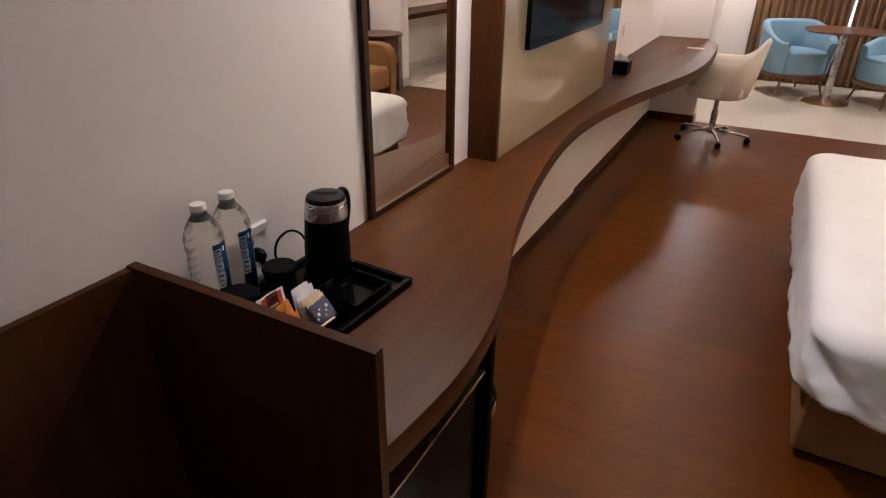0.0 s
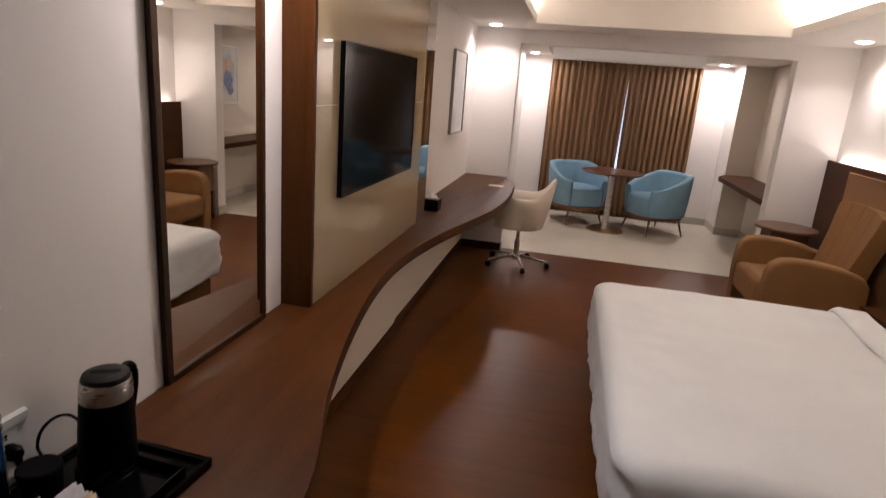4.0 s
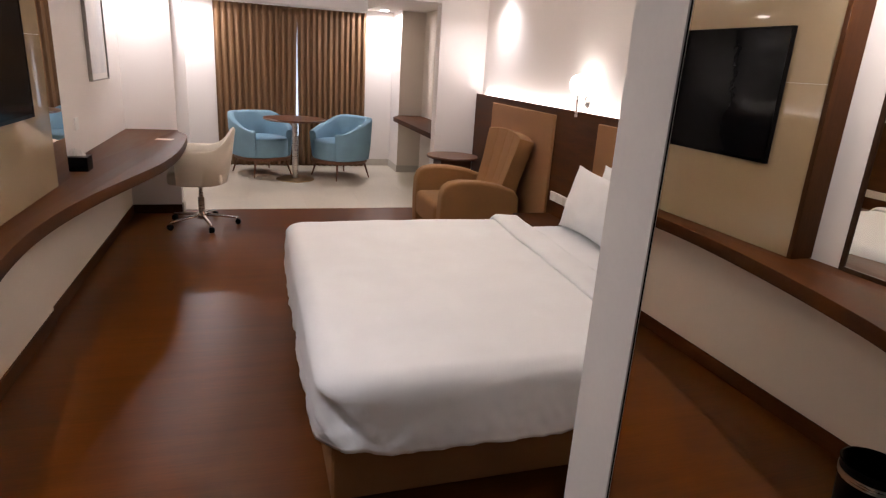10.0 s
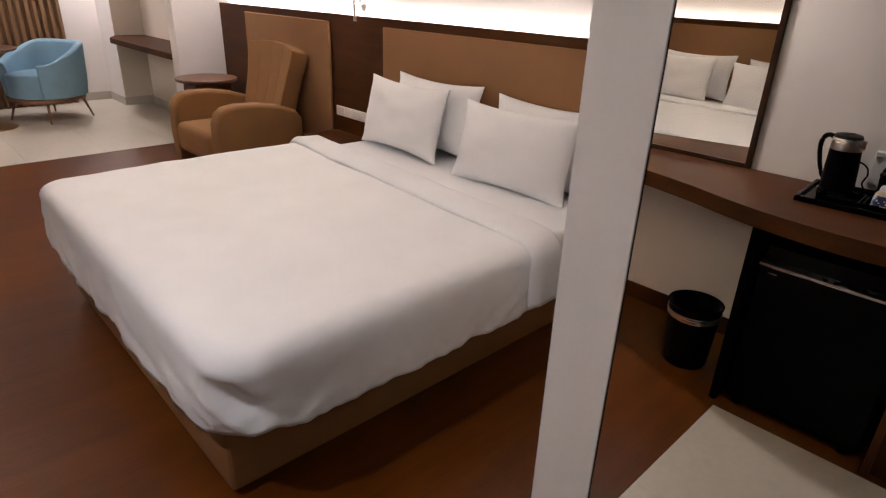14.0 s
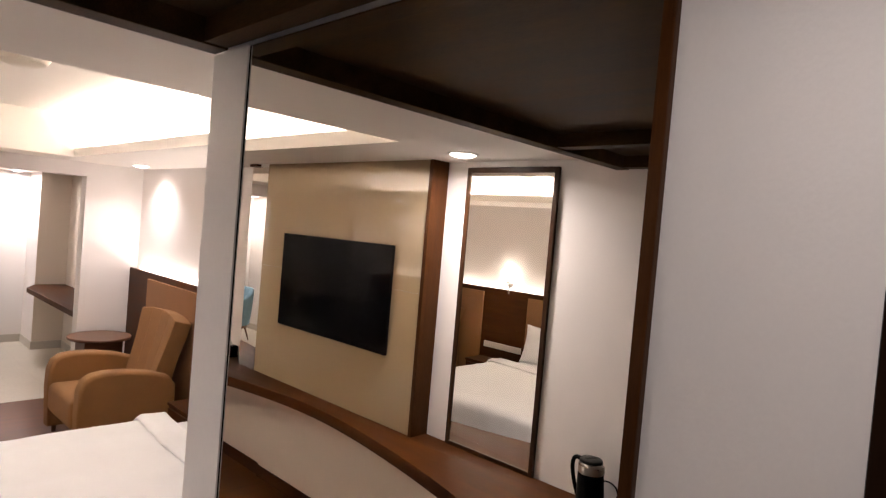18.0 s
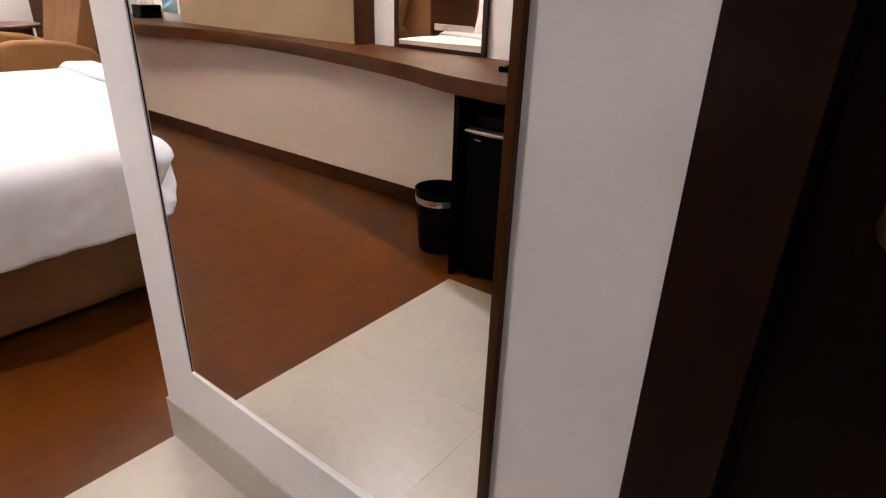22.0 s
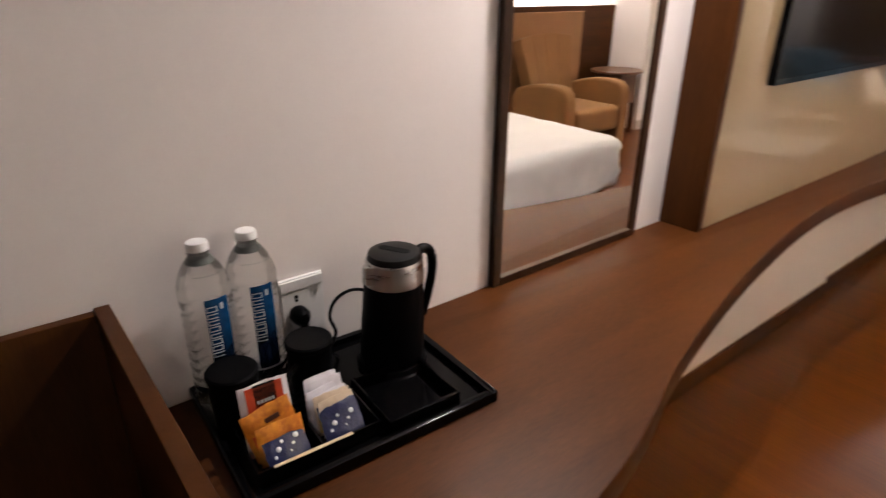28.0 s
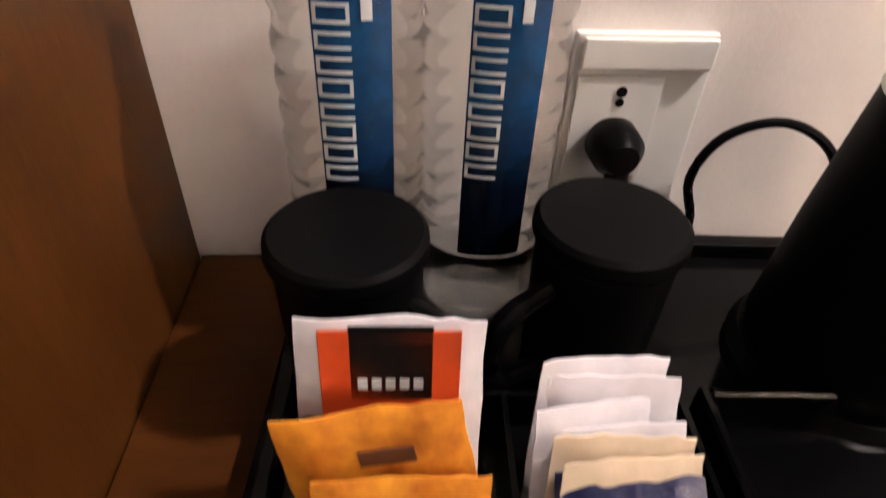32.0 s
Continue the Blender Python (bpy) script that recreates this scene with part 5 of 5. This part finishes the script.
FOIL_BROWN = plain("brown_print", (0.10, 0.03, 0.012), 0.45)
STICK = material("birch_stick", (0.60, 0.46, 0.30), 0.6, grain=0.1, scale=40, bump=0.05)


def packet(w, h, d, seed, crinkle=1.0):
    """A filled flat sachet in the yz plane, thin at its sealed ends, facing +x; its base at z 0."""
    bm = bmesh.new()
    n = 12
    front, back = [], []
    for i in range(n + 1):
        f, bk = [], []
        for j in range(n + 1):
            a, b = -1 + 2 * i / n, -1 + 2 * j / n
            puff = d / 2 * max(0, 1 - a ** 4) ** 0.7 * max(0, 1 - b ** 6) ** 0.6 + 0.0004
            wav = crinkle * (0.0016 * noise.noise(Vector((a * 2.2, b * 2.2, seed))) + 0.0007 * noise.noise(Vector((a * 7, b * 7, seed))))
            y, z = a * w / 2 * (1 - 0.02 * b * b) + 0.0008 * crinkle * noise.noise(Vector((b * 4, a, seed + 5))), h / 2 * (1 + b) * (1 - 0.02 * a * a) + crinkle * 0.0018 * (1 + b) / 2 * noise.noise(Vector((a * 4, seed, 2.0)))
            f.append(bm.verts.new((puff + wav, y, z)))
            bk.append(bm.verts.new((-puff + wav, y, z)))
        front.append(f), back.append(bk)
    for g in (front, back):
        for i in range(n):
            for j in range(n):
                bm.faces.new((g[i][j], g[i + 1][j], g[i + 1][j + 1], g[i][j + 1]))
    rim = [(i, 0) for i in range(n)] + [(n, j) for j in range(n)] + [(n - i, n) for i in range(n)] + [(0, n - j) for j in range(n)]
    for p, q in zip(rim, rim[1:] + rim[:1]):
        bm.faces.new((front[p[0]][p[1]], front[q[0]][q[1]], back[q[0]][q[1]], back[p[0]][p[1]]))
    bmesh.ops.recalc_face_normals(bm, faces=bm.faces)
    return bm


def sachet(m, w, h, d, mat, label, prints=(), seed=0.0, crinkle=1.0):
    a = thing("sachet", label, "sachet", m, "sachets on the tray")
    part("packet", packet(w, h, d, w * 100 + seed, crinkle), mat, a, "", 60)
    for nm, y0, y1, z0, z1, mt in prints:
        part(nm, slab(d / 2, d / 2 + 0.0012, y0, y1, z0, z1, 0.0003, 1), mt, a)
    return a


FLOOR_T = TZ + 0.010
M_ = pose(-0.748, 0.7475, FLOOR_T, 0, -10, -2)
tea = sachet(M_, 0.074, 0.112, 0.006, FOIL_W, "white and orange tea sachet with a black print", (("orange_print", -0.027, 0.027, 0.005, 0.108, FOIL_O), ("black_print", -0.0155, 0.0165, 0.075, 0.110, FOIL_K)))
for i in range(5):
    part("letter_bar", slab(0.0043, 0.0047, -0.0125 + i * 0.0054, -0.0088 + i * 0.0054, 0.081, 0.086), LABEL_INK, tea)
sachet(pose(-0.732, 0.7535, FLOOR_T + 0.002, 0, -8, -3) @ pose(0, 0, 0, 11, 0, 0), 0.074, 0.086, 0.006, FOIL_Y, "amber coffee sachet with a brown print", (("brown_print", -0.006, 0.016, 0.060, 0.068, FOIL_BROWN), ("red_print", -0.030, -0.014, 0.006, 0.050, FOIL_O)))
sachet(pose(-0.721, 0.752, FLOOR_T, 0, -10, 0), 0.070, 0.062, 0.004, FOIL_Y, "amber coffee sachet standing behind the blue one")
for i, (dy, roll, yaw, hh) in enumerate(((0.001, -3.5, 4, 0.083), (0.006, 2.0, -5, 0.078), (-0.002, -1.0, 7, 0.070), (0.007, 4.5, -2, 0.063))):
    sachet(pose(-0.752 + i * 0.006, 0.834 + dy + 0.002 * i, FLOOR_T, 0, -13 - i, yaw) @ pose(0, 0, 0, roll, 0, 0), 0.057, hh, 0.0035, FOIL_W, "white milk powder sachet, slightly creased", (), i * 2.7, 0.7)
for i in range(2):
    sachet(pose(-0.729 + i * 0.006, 0.842 + 0.004 * i, FLOOR_T, 0, -15, -3 + 5 * i), 0.060, 0.064 - 0.005 * i, 0.003, FOIL_C, "cream sugar sachet with a yellow print", (("yellow_print", -0.027, -0.018, 0.006, 0.030, FOIL_YELLOW), ("yellow_print", -0.008, 0.001, 0.006, 0.034, FOIL_YELLOW)))
for y, yaw in ((0.755, 3), (0.843, -4)):
    a = sachet(pose(-0.700, y, FLOOR_T + 0.004, 0, -41, yaw), 0.064, 0.058, 0.007, FOIL_B, "dark blue sachet with a pale print, leaning")
    for i in range(6):
        part("pale_print", turned(lathe([(0, 0), (0.0026 + 0.0014 * (i % 2), 0), (0.002, 0.0008), (0, 0.0008)], 12), pose(0.0034, -0.02 + i * 0.0075, 0.018 + 0.009 * (i % 3), 0, 90, 0)), LABEL_INK, a)
solid("stirrer", slab(-0.003, 0.003, -0.06, 0.06, 0, 0.0015, 0.0005, 1), STICK, "flat birch stirring stick lying on the compartment wall", "stirrer", m=pose(-0.6855, 0.783, TZ + 0.0342, 0, 0, -3))

# ---- boards and tiles ----
base_floor = bpy.data.objects["floor"]
WIDE, LONG = 0.19, 1.28


def piece_mesh(name, x0, x1, y0, y1, top, mat, bev=0.0):
    """A thin board or tile, with chamfered upper edges where bev is given."""
    me = bpy.data.meshes.new(name)
    rings = [(0.0, -0.013)] + ([(0.0, top - bev), (bev, top)] if bev else [(0.0, top)])
    verts = [v for e, z in rings for v in ((x0 + e, y0 + e, z), (x1 - e, y0 + e, z), (x1 - e, y1 - e, z), (x0 + e, y1 - e, z))]
    last = 4 * len(rings) - 4
    faces = [(last, last + 1, last + 2, last + 3)]
    for a in range(0, last, 4):
        faces += [(a + i, a + (i + 1) % 4, a + 4 + (i + 1) % 4, a + 4 + i) for i in range(4)]
    me.from_pydata(verts, [], faces)
    me.materials.append(mat)
    return me


def floor_piece(name, x0, x1, y0, y1, top, mat, bev):
    ob = new(name, piece_mesh(name, x0, x1, y0, y1, top, mat, bev))
    ob.parent = base_floor


y, row = 1.105, 0
while y < 6.37:
    y1 = min(y + WIDE, 6.37)
    x = -1.02 - (row * 0.47) % LONG
    while x < 2.48:
        a, b = max(x, -1.02), min(x + LONG, 2.48)
        if b - a > 0.02:
            floor_piece("board", a, b, y, y1, 0.0, FLOORWOOD, 0.0)
        x += LONG
    y, row = y1, row + 1
y = 1.105
row = 0
while y > 0.0:
    y0 = max(y - WIDE, 0.0)
    floor_piece("board", -1.0, -0.387, y0, y, 0.0, FLOORWOOD, 0.0)
    y = y0
for nx in range(6):
    for ny in range(5):
        x0, x1 = max(-0.70, -1.138 + nx * 0.6), min(-0.538 + nx * 0.6, 2.44)
        y0, y1 = 6.372 + ny * 0.6, min(6.372 + (ny + 1) * 0.6, BACK_Y)
        if x1 > x0 and y1 > y0:
            floor_piece("tile", x0 + 0.0003, x1 - 0.0003, y0 + 0.0003, y1 - 0.0003, 0.002, TILE, 0.0004)
for nx in range(3):
    for ny in range(6):
        x0, x1 = -0.385 + nx * 0.6, min(-0.385 + (nx + 1) * 0.6, MIRROR_X + 0.05)
        y1, y0 = 1.103 - ny * 0.6, max(1.103 - (ny + 1) * 0.6, -1.8)
        if x1 > x0 and y1 > y0:
            floor_piece("tile", x0 + 0.0003, x1 - 0.0003, y0 + 0.0003, y1 - 0.0003, 0.002, TILE, 0.0004)
